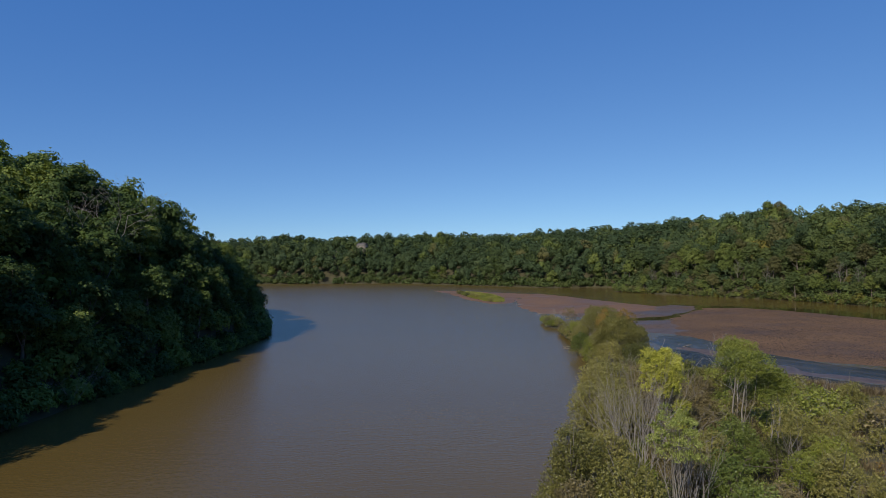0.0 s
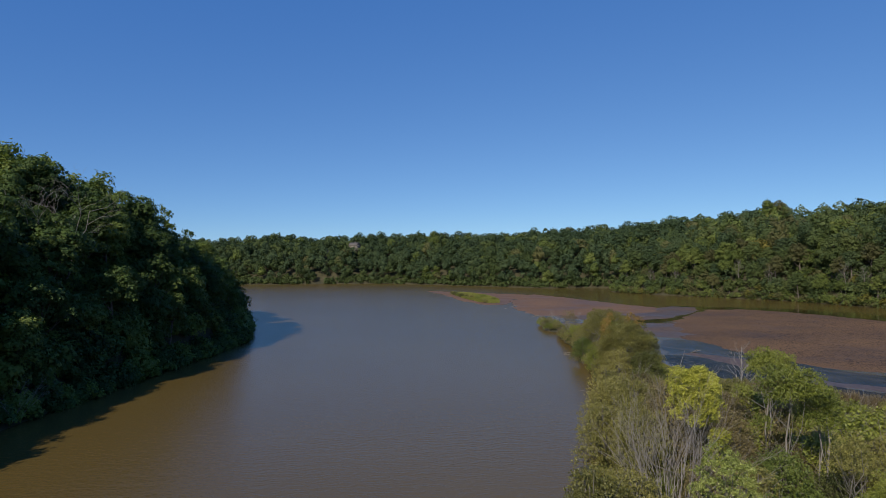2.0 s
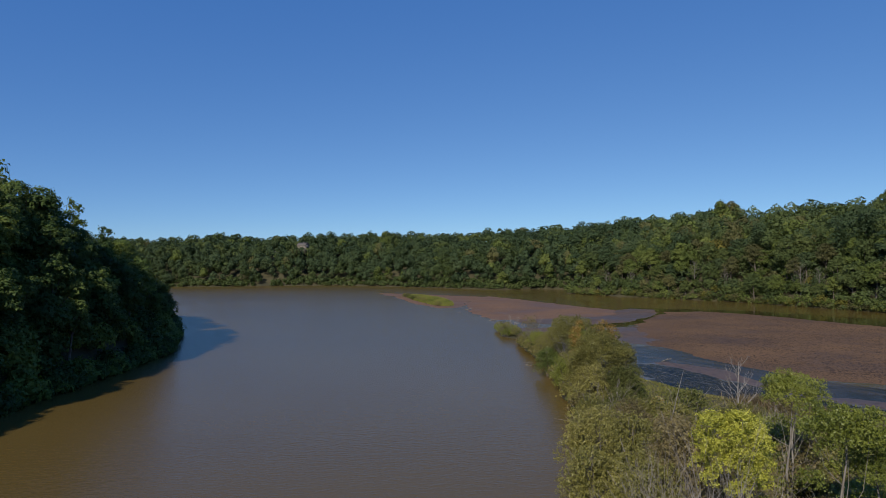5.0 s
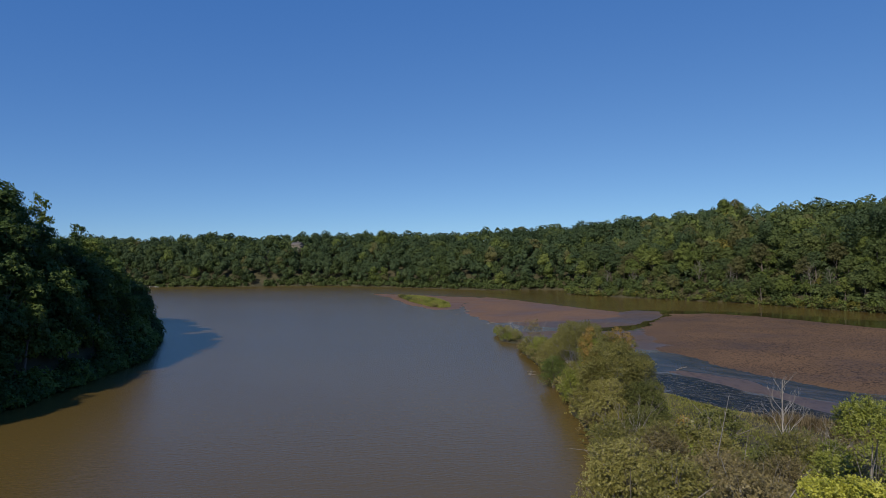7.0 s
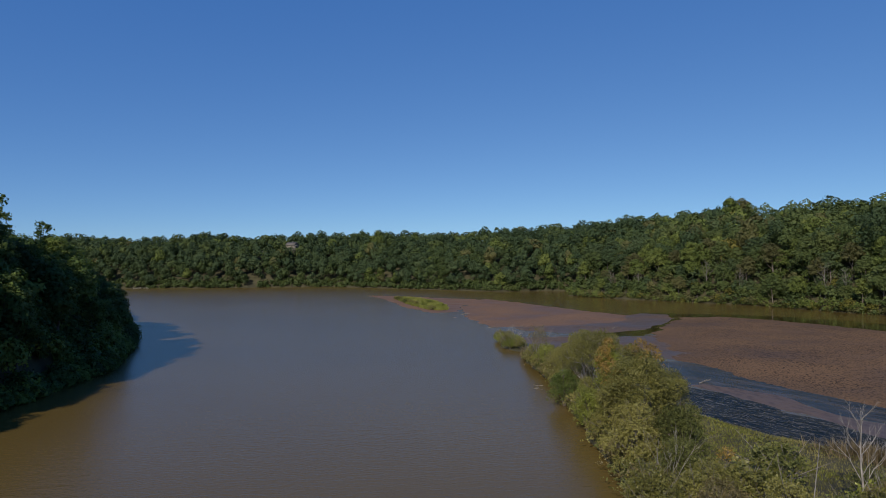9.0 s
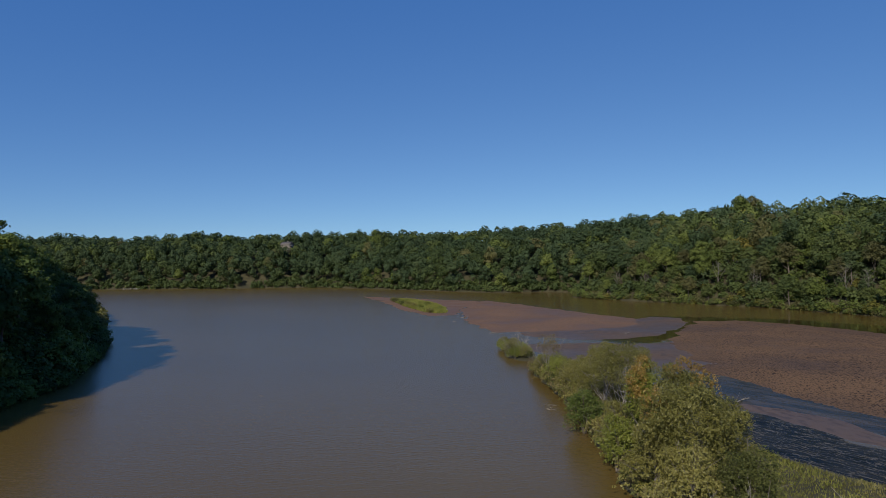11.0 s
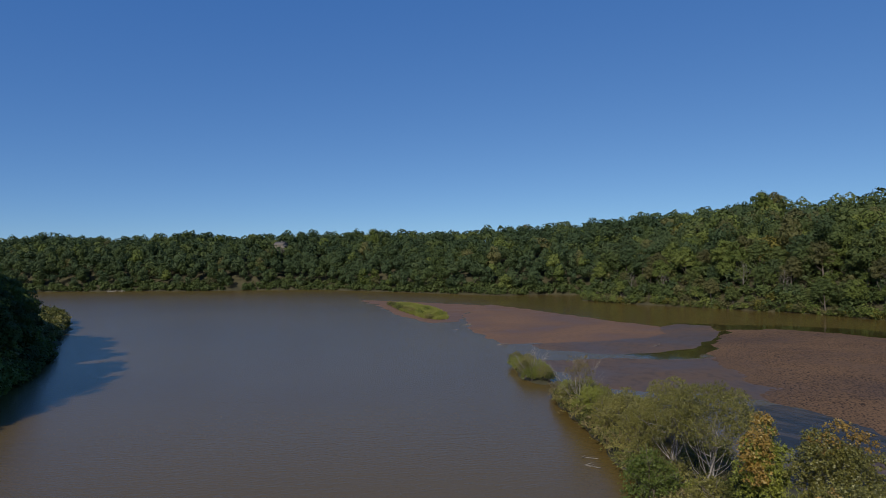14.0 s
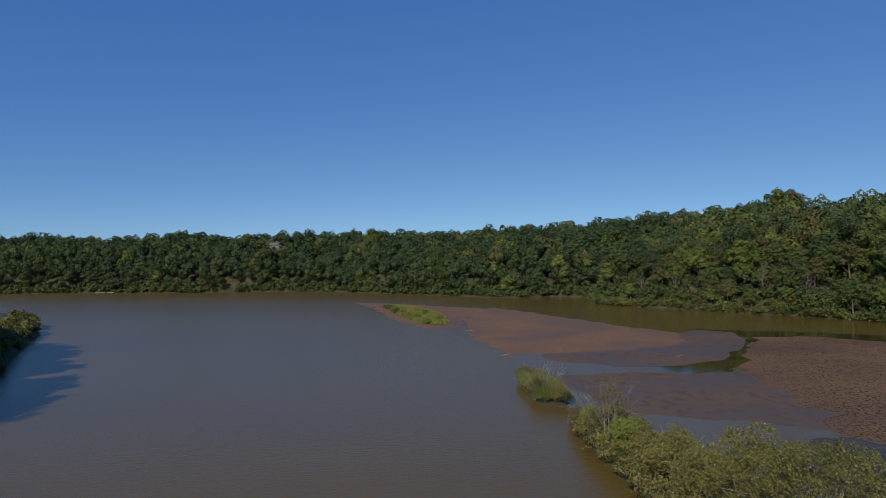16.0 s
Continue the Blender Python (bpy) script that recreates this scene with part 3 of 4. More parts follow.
ux, uy, ud, urng = stands(17, -100, -40, 42, 240, 4.6, lambda x, y, d: (d > 1.0) & (d < 44) & (y > 62))
forest("undergrowth", patterns(170, 4, 5.5, 7.5, 2.6, 3.4, 0.0, 560, 0.62), BLUFF_LEAF, ux, uy, ud, urng, "dark leafy undergrowth beneath the bluff's trees", 0.7, 0.5, 0.8)

ux, uy, ud, urng = stands(19, -72, -40, 60, 240, 2.5, lambda x, y, d: (d > -0.2) & (d < 14))
forest("undergrowth", patterns(176, 5, 3.0, 6.0, 1.6, 2.5, 0.0, 470, 0.38), BLUFF_LEAF, ux, uy, ud, urng, "dark leafy undergrowth at the foot of the bluff", 0.75, 0.6, 0.7)

# taller, thinner trees that stand out of the bluff's crest
for k, (x, y, top, r) in enumerate(((-68, 168.4, 34.0, 2.0), (-71, 190, 29.5, 1.7), (-74, 131, 40.5, 2.3), (-80, 150, 39.0, 2.2))):
    rng = np.random.RandomState(160 + k)
    z = ground_at(x, y)
    lb = [(0.35 * r * math.cos(2.4 * i) * (1 + i % 2), 0.35 * r * math.sin(2.4 * i) * (1 + i % 2), (top - z) * (0.45 + 0.055 * i), r * (0.62 - 0.035 * i), r * (0.62 - 0.035 * i), 0.9) for i in range(10)]
    ob = thing("tree", "slender dark tree with an open crown on the bluff", "tree", "trees on the bluff", (x, y, z - 0.2))
    part("trunk", trunk_mesh(rng, (top - z) * 1.15, 0.2, lb, BARK, 6, 8), ob)
    part("crown", mesh_np("crown", *leaves(rng, lb, 1500, 0.42, sprig=6, reach=1.8), BLUFF_LEAF), ob)

# the sunny wooded bank across the mudflats
bank = prototypes([(201, 14, 4.8, 0.12), (202, 16, 4.4, 0.18), (203, 13, 5.2, 0.08), (204, 16.5, 4.6, 0.2), (205, 12, 4.8, 0.04), (206, 15, 4.2, 0.15)],
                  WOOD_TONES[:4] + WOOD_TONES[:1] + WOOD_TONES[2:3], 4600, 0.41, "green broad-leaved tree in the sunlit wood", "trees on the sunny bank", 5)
rx, ry, rd, rrng = stands(8, 90, 330, 215, 425, 7.2, lambda x, y, d: (d > 1.0) & (d < 92) & (x > 90) & (y < 425))
front = rd < 21
plant(bank, rx[front], ry[front], rd[front], rrng, "", "", 0.62, 0.62, 0.75)
# some that stand out over the skyline
for x, y, s, n in ((203, 390, 1.4, 5), (210.5, 390, 1.25, 3), (-3, 585, 1.35, 2)):
    copy_thing(bank[n], pose(x, y, ground_at(x, y) - 0.2, 0, 0, 40 * n) @ Matrix.Diagonal((s, s, s * 1.2, 1)))
retire(bank)
near = ~front & (rd < 42)
deep = ~front & ~near
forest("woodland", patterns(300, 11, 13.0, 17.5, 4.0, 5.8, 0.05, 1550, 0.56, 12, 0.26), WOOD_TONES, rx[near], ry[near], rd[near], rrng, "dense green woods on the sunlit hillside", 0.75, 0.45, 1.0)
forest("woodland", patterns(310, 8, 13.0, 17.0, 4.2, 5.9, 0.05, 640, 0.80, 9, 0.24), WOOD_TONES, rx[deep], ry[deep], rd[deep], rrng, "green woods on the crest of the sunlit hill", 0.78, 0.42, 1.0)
ux, uy, ud, urng = stands(18, 90, 260, 215, 425, 4.4, lambda x, y, d: (d > 2.5) & (d < 24) & (x > 90) & (y < 425))
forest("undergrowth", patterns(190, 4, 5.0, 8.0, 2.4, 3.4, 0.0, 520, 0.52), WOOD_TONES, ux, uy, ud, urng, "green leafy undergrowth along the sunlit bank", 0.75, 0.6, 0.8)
gap = lambda x, y: np.abs(x + 103 - (y - 545) * 0.25) > np.where(y < 566, np.interp(y, [540, 562], [6, 1]), -1)
gx, gy, gd, grng = stands(10, -330, 330, 425, 680, 6.9, lambda x, y, d: (d > 1.2) & (d < np.where(x > 90, 115, 92)) & (y > 425) & (x < 300) & gap(x, y) & ~((np.abs(x + 76) < 5.2) & (y > 588) & (y < 606)) & ~((np.abs(x + 100) < 3.8) & (y > 574) & (y < 600)))
near = gd < 34
# blue-green leads in these shares: the distance haze is put into leaf colour
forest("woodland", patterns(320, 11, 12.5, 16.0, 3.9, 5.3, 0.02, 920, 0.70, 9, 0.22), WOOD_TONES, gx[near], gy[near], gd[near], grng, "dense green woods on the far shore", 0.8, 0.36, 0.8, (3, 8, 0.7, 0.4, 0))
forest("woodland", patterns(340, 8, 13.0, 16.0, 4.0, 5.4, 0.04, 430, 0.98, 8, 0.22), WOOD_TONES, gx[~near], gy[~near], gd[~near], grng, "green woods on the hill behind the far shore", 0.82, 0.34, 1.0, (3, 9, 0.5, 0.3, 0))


def bank_bush(protos, x, y, rng, lo, hi):
    z = land(x, y)
    for i in range(len(x)):
        s = rng.uniform(lo, hi)
        m = pose(x[i], y[i], z[i] - 0.1, 0, 0, rng.uniform(0, 360)) @ Matrix.Diagonal((s * rng.uniform(0.85, 1.2), s * rng.uniform(0.85, 1.2), s, 1))
        copy_thing(protos[rng.randint(len(protos))], m)


def low_lobes(rng, h, r, n=9):
    """Lobes of a bush that is leafy to the ground."""
    out = [(0, 0, h * 0.42, r * 0.68, r * 0.68, h * 0.42)]
    for i in range(n):
        a, f = i * 2.4 + rng.normal() * 0.3, (i + 0.5) / n
        off, lr = r * (0.72 - 0.5 * f) * (0.85 + 0.3 * rng.random()), r * (0.36 + 0.14 * rng.random())
        out.append((off * math.cos(a), off * math.sin(a), h * (0.22 + 0.56 * f), lr, lr, min(lr, h * 0.3)))
    return out


def bush(seed, h, r, leaf, count, size, label, group="", name="bush", wood=BARK, stems=5, accent=None, lobes=None, sticks=14):
    """A many-stemmed bush or small tree: stems that fan out from the root, and its foliage."""
    rng = np.random.RandomState(seed)
    lb = lobes or low_lobes(rng, h, r)
    ob = thing(name, label, "bush" if name != "tree" else "tree", group)
    bits = []
    for i in range(stems):
        lobe = lb[1 + (i * 2) % (len(lb) - 1)]
        end = np.array(lobe[:3]) + (0, 0, lobe[5] * 0.5)
        root = np.array([0.12 * rng.normal(), 0.12 * rng.normal(), -0.3])
        mid = root + (end - root) * 0.5 + (0, 0, 0.08 * h) - np.array([end[0], end[1], 0]) * 0.15
        rad = 0.012 * h + 0.02
        bits.append(tube([root, (root + mid) / 2, mid, end], [rad * 1.3, rad, rad * 0.8, rad * 0.3], 5))
        for k in range(2):
            w = end - mid + rng.normal(size=3) * 0.5 * r
            bits.append(tube([mid, mid + w * 0.5, mid + w * 0.9], [rad * 0.5, rad * 0.35, rad * 0.15], 4))
    for k in range(sticks):
        lobe = lb[rng.randint(len(lb))]
        a = np.array(lobe[:3]) * (0.8, 0.8, 0.85)
        way = np.array([lobe[0], lobe[1], 0]) / r * 0.5 + rng.normal(size=3) * (0.4, 0.4, 0.2) + (0, 0, 0.75)
        out = np.array(lobe[:3]) + way * lobe[3] * (0.7 + 0.75 * rng.random())
        bits.append(tube([a, (a + out) / 2 + rng.normal(size=3) * 0.08, out], [0.024, 0.017, 0.006], 4))
    part("trunk", smooth(mesh_np("trunk", *joined(bits), wood)), ob)
    part("foliage", mesh_np("foliage", *leaves(rng, lb, count, size, 0.1, 0.3), leaf), ob)
    if accent:
        mat, where, n = accent
        part("autumn_foliage", mesh_np("autumn_foliage", *leaves(rng, where, n, size * 1.25), mat), ob, "orange and yellow autumn leaves")
    return ob


def settle(ob, x, y, turn=0.0, scale=1.0):
    ob.matrix_basis = pose(x, y, ground_at(x, y) - 0.05, 0, 0, turn) @ Matrix.Diagonal((scale, scale, scale, 1))
    return ob


def shoreline(seed, poly, first, last, step, inset):
    """Places along a stretch of outline, a little way inland (to its left if inset is positive)."""
    rng, out = np.random.RandomState(seed), []
    for (ax, ay), (bx, by) in zip(poly[first:last], poly[first + 1:last + 1]):
        n = max(1, int(math.hypot(bx - ax, by - ay) / step))
        for k in range(n):
            f = (k + rng.random()) / n
            l = math.hypot(bx - ax, by - ay)
            i = inset * (0.6 + 0.8 * rng.random())
            out.append((ax + (bx - ax) * f - (by - ay) / l * i, ay + (by - ay) * f + (bx - ax) / l * i))
    return np.array(out).T, rng


def growth(name, places, leaf, lowest, tallest, count, size, label, seed):
    """Low bushes in one mass that cannot be told apart."""
    rng, bits = np.random.RandomState(seed), []
    for x, y in places:
        h = rng.uniform(lowest, tallest)
        v, f = leaves(rng, low_lobes(rng, h, h * 0.8, 7), count, size, sprig=5, reach=1.2, loose=0.35)
        bits.append((v + (x, y, max(ground_at(x, y), 0) - 0.1), f))
    return tagged(new(name, mesh_np(name, *joined(bits), leaf, each_its_tone(bits, rng))), label, "bushes", kind="stuff")


# bushes at the foot of the bluff, and on the low point beyond it
(sx, sy), srng = shoreline(401, LAKE, 1, 8, 2.0, -0.2)
growth("bank_bushes", list(zip(sx, sy)), BLUFF_LEAF, 1.4, 4.4, 1000, 0.36, "dark green bushes overhanging the water under the bluff", 400)
for seed, inset in ((421, 3.0), (422, 6.0), (423, -1.3)):
    (sx, sy), srng = shoreline(seed, LAKE, 3, 8, 2.2, inset)
    growth("bank_bushes", list(zip(sx, sy)), BLUFF_LEAF, 2.4 if inset > 0 else 0.8, 5.0 if inset > 0 else 2.4, 1250, 0.40 if inset > 0 else 0.28, "dark green bushes on the foot of the bluff", seed)
for seed, leaf, tone in ((402, DUSK_LEAF, "dull green"), (403, OLIVE_LEAF, "olive green")):
    (sx, sy), srng = shoreline(seed, LAKE, 7, 10, 5.0, 1.2)
    (tx, ty), srng = shoreline(seed + 10, LAKE, 8, 10, 8.0, 4.5)
    growth("bank_bushes", list(zip(sx, sy)) + list(zip(tx, ty)), leaf, 1.8, 3.4, 620, 0.36, f"{tone} low bushes on the marshy point", seed)

# bushes along the sunny bank's waterline
br = np.random.RandomState(404)
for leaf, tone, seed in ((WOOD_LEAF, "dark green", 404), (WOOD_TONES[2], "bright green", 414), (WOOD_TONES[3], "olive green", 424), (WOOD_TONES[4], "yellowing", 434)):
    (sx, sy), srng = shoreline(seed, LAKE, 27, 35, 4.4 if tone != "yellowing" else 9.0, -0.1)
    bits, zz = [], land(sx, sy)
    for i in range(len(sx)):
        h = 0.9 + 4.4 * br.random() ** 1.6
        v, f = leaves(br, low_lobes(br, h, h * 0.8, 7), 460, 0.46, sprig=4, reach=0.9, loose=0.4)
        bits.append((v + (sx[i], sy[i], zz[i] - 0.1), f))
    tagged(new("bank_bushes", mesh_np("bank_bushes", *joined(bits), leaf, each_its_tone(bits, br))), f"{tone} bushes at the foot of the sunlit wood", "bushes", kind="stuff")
(sx, sy), srng = shoreline(405, LAKE, 14, 28, 3.6, 0.6)
(tx, ty), srng = shoreline(407, LAKE, 14, 28, 3.4, 4.5)
(wx, wy), srng = shoreline(408, LAKE, 27, 35, 3.0, 4.0)
sx, sy = np.concatenate([sx, tx, wx]), np.concatenate([sy, ty, wy])
ok = np.abs(sx + 103) > 6
sx, sy = sx[ok], sy[ok]
fr = np.random.RandomState(406)
bits, zz = [], land(sx, sy)
for i in range(len(sx)):
    h = fr.uniform(1.4, 5.0)
    v, f = leaves(fr, low_lobes(fr, h, h * 0.75, 6), 260, 0.8, sprig=5, reach=1.2, loose=0.3)
    bits.append((v + (sx[i], sy[i], zz[i]), f))
tagged(new("shore_bushes", mesh_np("shore_bushes", *joined(bits), WOOD_LEAF, each_its_tone(bits, fr))), "green bushes along the far shore", "bushes", kind="stuff")


# ---------------------------------------------------------------- the spit
def crown_at(x0, z0, z1, r, n, seed, flat=1.0, lump=0.30):
    """Lobes of a crown between two heights, its middle off the stem by x0."""
    rng = np.random.RandomState(seed)
    mid, rz = (z0 + z1) / 2, (z1 - z0) / 2
    out = [(x0, 0, mid, r * 0.62, r * 0.62, rz * 0.62)]
    for i in range(n):
        polar, a = math.acos(1 - (i + 0.4) / n * 1.75), i * 2.4
        out_by = 0.72 + 0.5 * rng.random()
        lr = r * (lump + 0.47 * lump * rng.random())
        out.append((x0 + 0.68 * out_by * r * math.sin(polar) * math.cos(a), 0.68 * out_by * r * math.sin(polar) * math.sin(a), mid + 0.68 * out_by * rz * math.cos(polar), lr, lr, min(lr, rz * 0.6) * flat))
    return out


def spit_tree(seed, h, low, r, leaf, count, size, label, wood, x0=0.0, stems=3, lobes=12, flat=0.85, group="", accent=None, lump=0.30, core=1.0, extra=(), limbs=4):
    """A slender tree: one or more stems, side limbs and a raised crown."""
    rng = np.random.RandomState(seed)
    lb = crown_at(x0, low, h, r, lobes, seed, flat, lump)
    lb[0] = tuple(lb[0][:3]) + tuple(v * core for v in lb[0][3:])
    lb += list(extra)
    ob = thing("tree", label, "tree", group)
    bits = []
    for i in range(stems):
        lobe = lb[(i * 3) % len(lb)]
        end = np.array(lobe[:3])
        root = np.array([rng.normal() * 0.15 * (stems > 1), rng.normal() * 0.15 * (stems > 1), -0.3])
        rad = (0.0055 * h + 0.025) * (1.0 if stems < 3 else 0.55)
        pts = [root + (end - root) * f + rng.normal(size=3) * 0.16 * (0 < f < 1) + (0, 0, 0.05 * h * math.sin(math.pi * f)) for f in (0, 0.25, 0.5, 0.75, 1)]
        bits.append(tube(pts, [rad * 1.25, rad, rad * 0.85, rad * 0.6, rad * 0.25], 6))
        for k in range(limbs):
            a = pts[1] + (pts[3] - pts[1]) * rng.random()
            b = np.array(lb[rng.randint(len(lb))][:3])
            c = a + (b - a) * (0.6, 0.6, 0.35) + rng.normal(size=3) * 0.12
            bits.append(tube([a, (a + c) / 2 + (0, 0, -0.06), c, (c + b) / 2 + rng.normal(size=3) * 0.08, b], [rad * 0.45, rad * 0.36, rad * 0.26, rad * 0.18, rad * 0.07], 4))
    part("trunk", smooth(mesh_np("trunk", *joined(bits), wood)), ob)
    part("crown", mesh_np("crown", *leaves(rng, lb, count, size, 0.05, 0.35), leaf), ob)
    if accent:
        mat, where, n = accent
        part("autumn_foliage", mesh_np("autumn_foliage", *leaves(rng, where, n, size * 1.2), mat), ob, "orange and yellow autumn leaves")
    return ob


def bare_tree(seed, h, stems, spread, depth, wood, label, lean=(0, 0, 0), name="bare_tree"):
    """Leafless stems that fork into twigs."""
    rng = np.random.RandomState(seed)
    ob = thing(name, label, "tree")
    bits, small = [], []
    for i in range(stems):
        a = i * 2.4
        fan = spread * (0.25 + 0.75 * ((i + 0.5) / stems) ** 0.5)
        way = np.array([math.cos(a) * fan, math.sin(a) * fan, 1.0]) + lean + rng.normal(size=3) * 0.06
        root = np.array([math.cos(a), math.sin(a), 0]) * 0.03 * stems * ((i + 0.5) / stems) * (stems > 1) + (0, 0, -0.2)
        length = h * (0.42 + 0.12 * rng.random())
        twigs(rng, root, way, length, 0.0035 * h + (0.05 / (stems + 1) if stems > 1 else 0.06), depth, bits if i == 0 else small, 0.18 if stems > 1 else 0.5)
    if stems == 1:
        bits, small = bits[:1], bits[1:]
    part("trunk", smooth(mesh_np("trunk", *joined(bits), wood)), ob)
    if small:
        part("crown", smooth(mesh_np("crown", *joined(small), wood)), ob)
    return ob


def dead_leader(seed, h, label, wood=DEAD_BARK):
    """A dead tree with one upright stem and rising branches."""
    rng = np.random.RandomState(seed)
    ob = thing("dead_tree", label, "tree")
    z = np.linspace(-0.3, h, 7)
    pts = np.stack([0.12 * np.sin(z * 1.1), 0.1 * np.cos(z * 0.9) - 0.1, z], 1)
    part("trunk", smooth(mesh_np("trunk", *tube(pts, 0.105 - 0.085 * (z / h).clip(0, 1), 6), wood)), ob)
    for k in range(11):
        f = 0.28 + 0.62 * k / 10
        a = k * 2.4 + rng.normal() * 0.3
        start = np.array([np.interp(f * h, z, pts[:, 0]), np.interp(f * h, z, pts[:, 1]), f * h])
        bits = []
        twigs(rng, start, np.array([0.62 * math.cos(a), 0.62 * math.sin(a), 1.0]), h * (0.30 - 0.2 * f), 0.042 - 0.02 * f, 3, bits, 0.32)
        part("branch", smooth(mesh_np("branch", *joined(bits), wood)), ob)
    return ob


# bleached dead trees that lean out of the bluff's crowns
for seed, x, y, top, lean in ((500, -68.5, 117.0, 40.0, (0.30, -0.2, 0)), (501, -64.0, 117.5, 37.5, (0.2, -0.2, 0)), (504, -67.0, 114.0, 36.5, (0.35, -0.2, 0))):
    settle(bare_tree(seed, (top - ground_at(x, y)) * 0.82, 1, 0.3, 5, DEAD_BARK, "pale dead tree among the bluff's green crowns", lean, "dead_tree"), x, y)
settle(bare_tree(503, 6.5, 5, 0.9, 4, DEAD_BARK, "leafless pale bush low on the bluff", (0.3, -0.2, 0), "bare_bush"), -52.6, 88.0)

# bleached stems in the edge of the sunny wood
(sx, sy), srng = shoreline(415, LAKE, 28, 34, 15.0, 5.0)
for i in range(len(sx)):
    settle(dead_leader(520 + i, 7.0, "thin pale dead tree in the sunlit wood's edge", PALE_BARK), sx[i], sy[i], i * 70, srng.uniform(1.3, 1.9))

# yellow-green young trees and the flat-topped feathery ones
settle(spit_tree(501, 12.2, 6.4, 2.3, LIME_LEAF, 32000, 0.07, "bright yellow-green young tree with large leaf clusters", PALE_BARK, lobes=30, lump=0.2, core=0.35,
                 extra=[(1.5, -0.6, 6.6, 0.7, 0.7, 0.6), (1.8, 0.2, 5.6, 0.6, 0.6, 0.5), (1.2, -0.9, 5.0, 0.5, 0.5, 0.4)]), 18.8, 54.3)
settle(spit_tree(502, 9.6, 4.2, 2.2, PALE_LIME_LEAF, 12500, 0.064, "pale yellow-green sapling over grey stems", PALE_BARK, stems=8, lobes=30, lump=0.15, core=0.3), 15.6, 42.4)
settle(spit_tree(503, 11.0, 7.4, 2.6, FERN_LEAF, 18500, 0.08, "flat-topped feathery green tree with a pale forked trunk", PALE_BARK, 0.4, 1, flat=0.6, lobes=18, lump=0.24,
                 extra=[(1.9, -0.8, 6.4, 0.9, 0.9, 0.8), (-1.6, 0.9, 6.2, 0.8, 0.8, 0.7)]), 27.4, 57.8, 20)
settle(spit_tree(504, 10.6, 7.2, 2.6, FERN_LEAF, 18500, 0.08, "flat-topped feathery green tree with a pale leaning trunk", PALE_BARK, -0.4, 2, flat=0.6, lobes=18, lump=0.24,
                 extra=[(-2.0, 0.6, 6.2, 0.9, 0.9, 0.8), (1.7, 1.2, 6.0, 0.9, 0.9, 0.9)]), 32.4, 70.4, 120)
settle(spit_tree(505, 9.4, 4.8, 2.2, FERN_LEAF, 16000, 0.08, "feathery green tree drooping beside the flat-topped ones", PALE_BARK, 0.3, 2, lobes=22, lump=0.24), 31.0, 59.5, 70)
settle(bare_tree(506, 9.0, 24, 0.42, 4, DEAD_BARK, "leafless grey many-stemmed tree among the bushes"), 15.8, 51.6)
settle(bare_tree(507, 6.4, 12, 0.34, 3, DEAD_BARK, "leafless grey many-stemmed tree beside the sapling"), 17.5, 44.5)

settle(dead_leader(508, 8.0, "bleached white dead tree on the grassy bank"), 38.7, 88.4)
settle(spit_tree(509, 7.6, 3.2, 1.6, OLIVE_LEAF, 3600, 0.085, "thin small tree with whitish stems", PALE_BARK, stems=4), 28.5, 52.0)

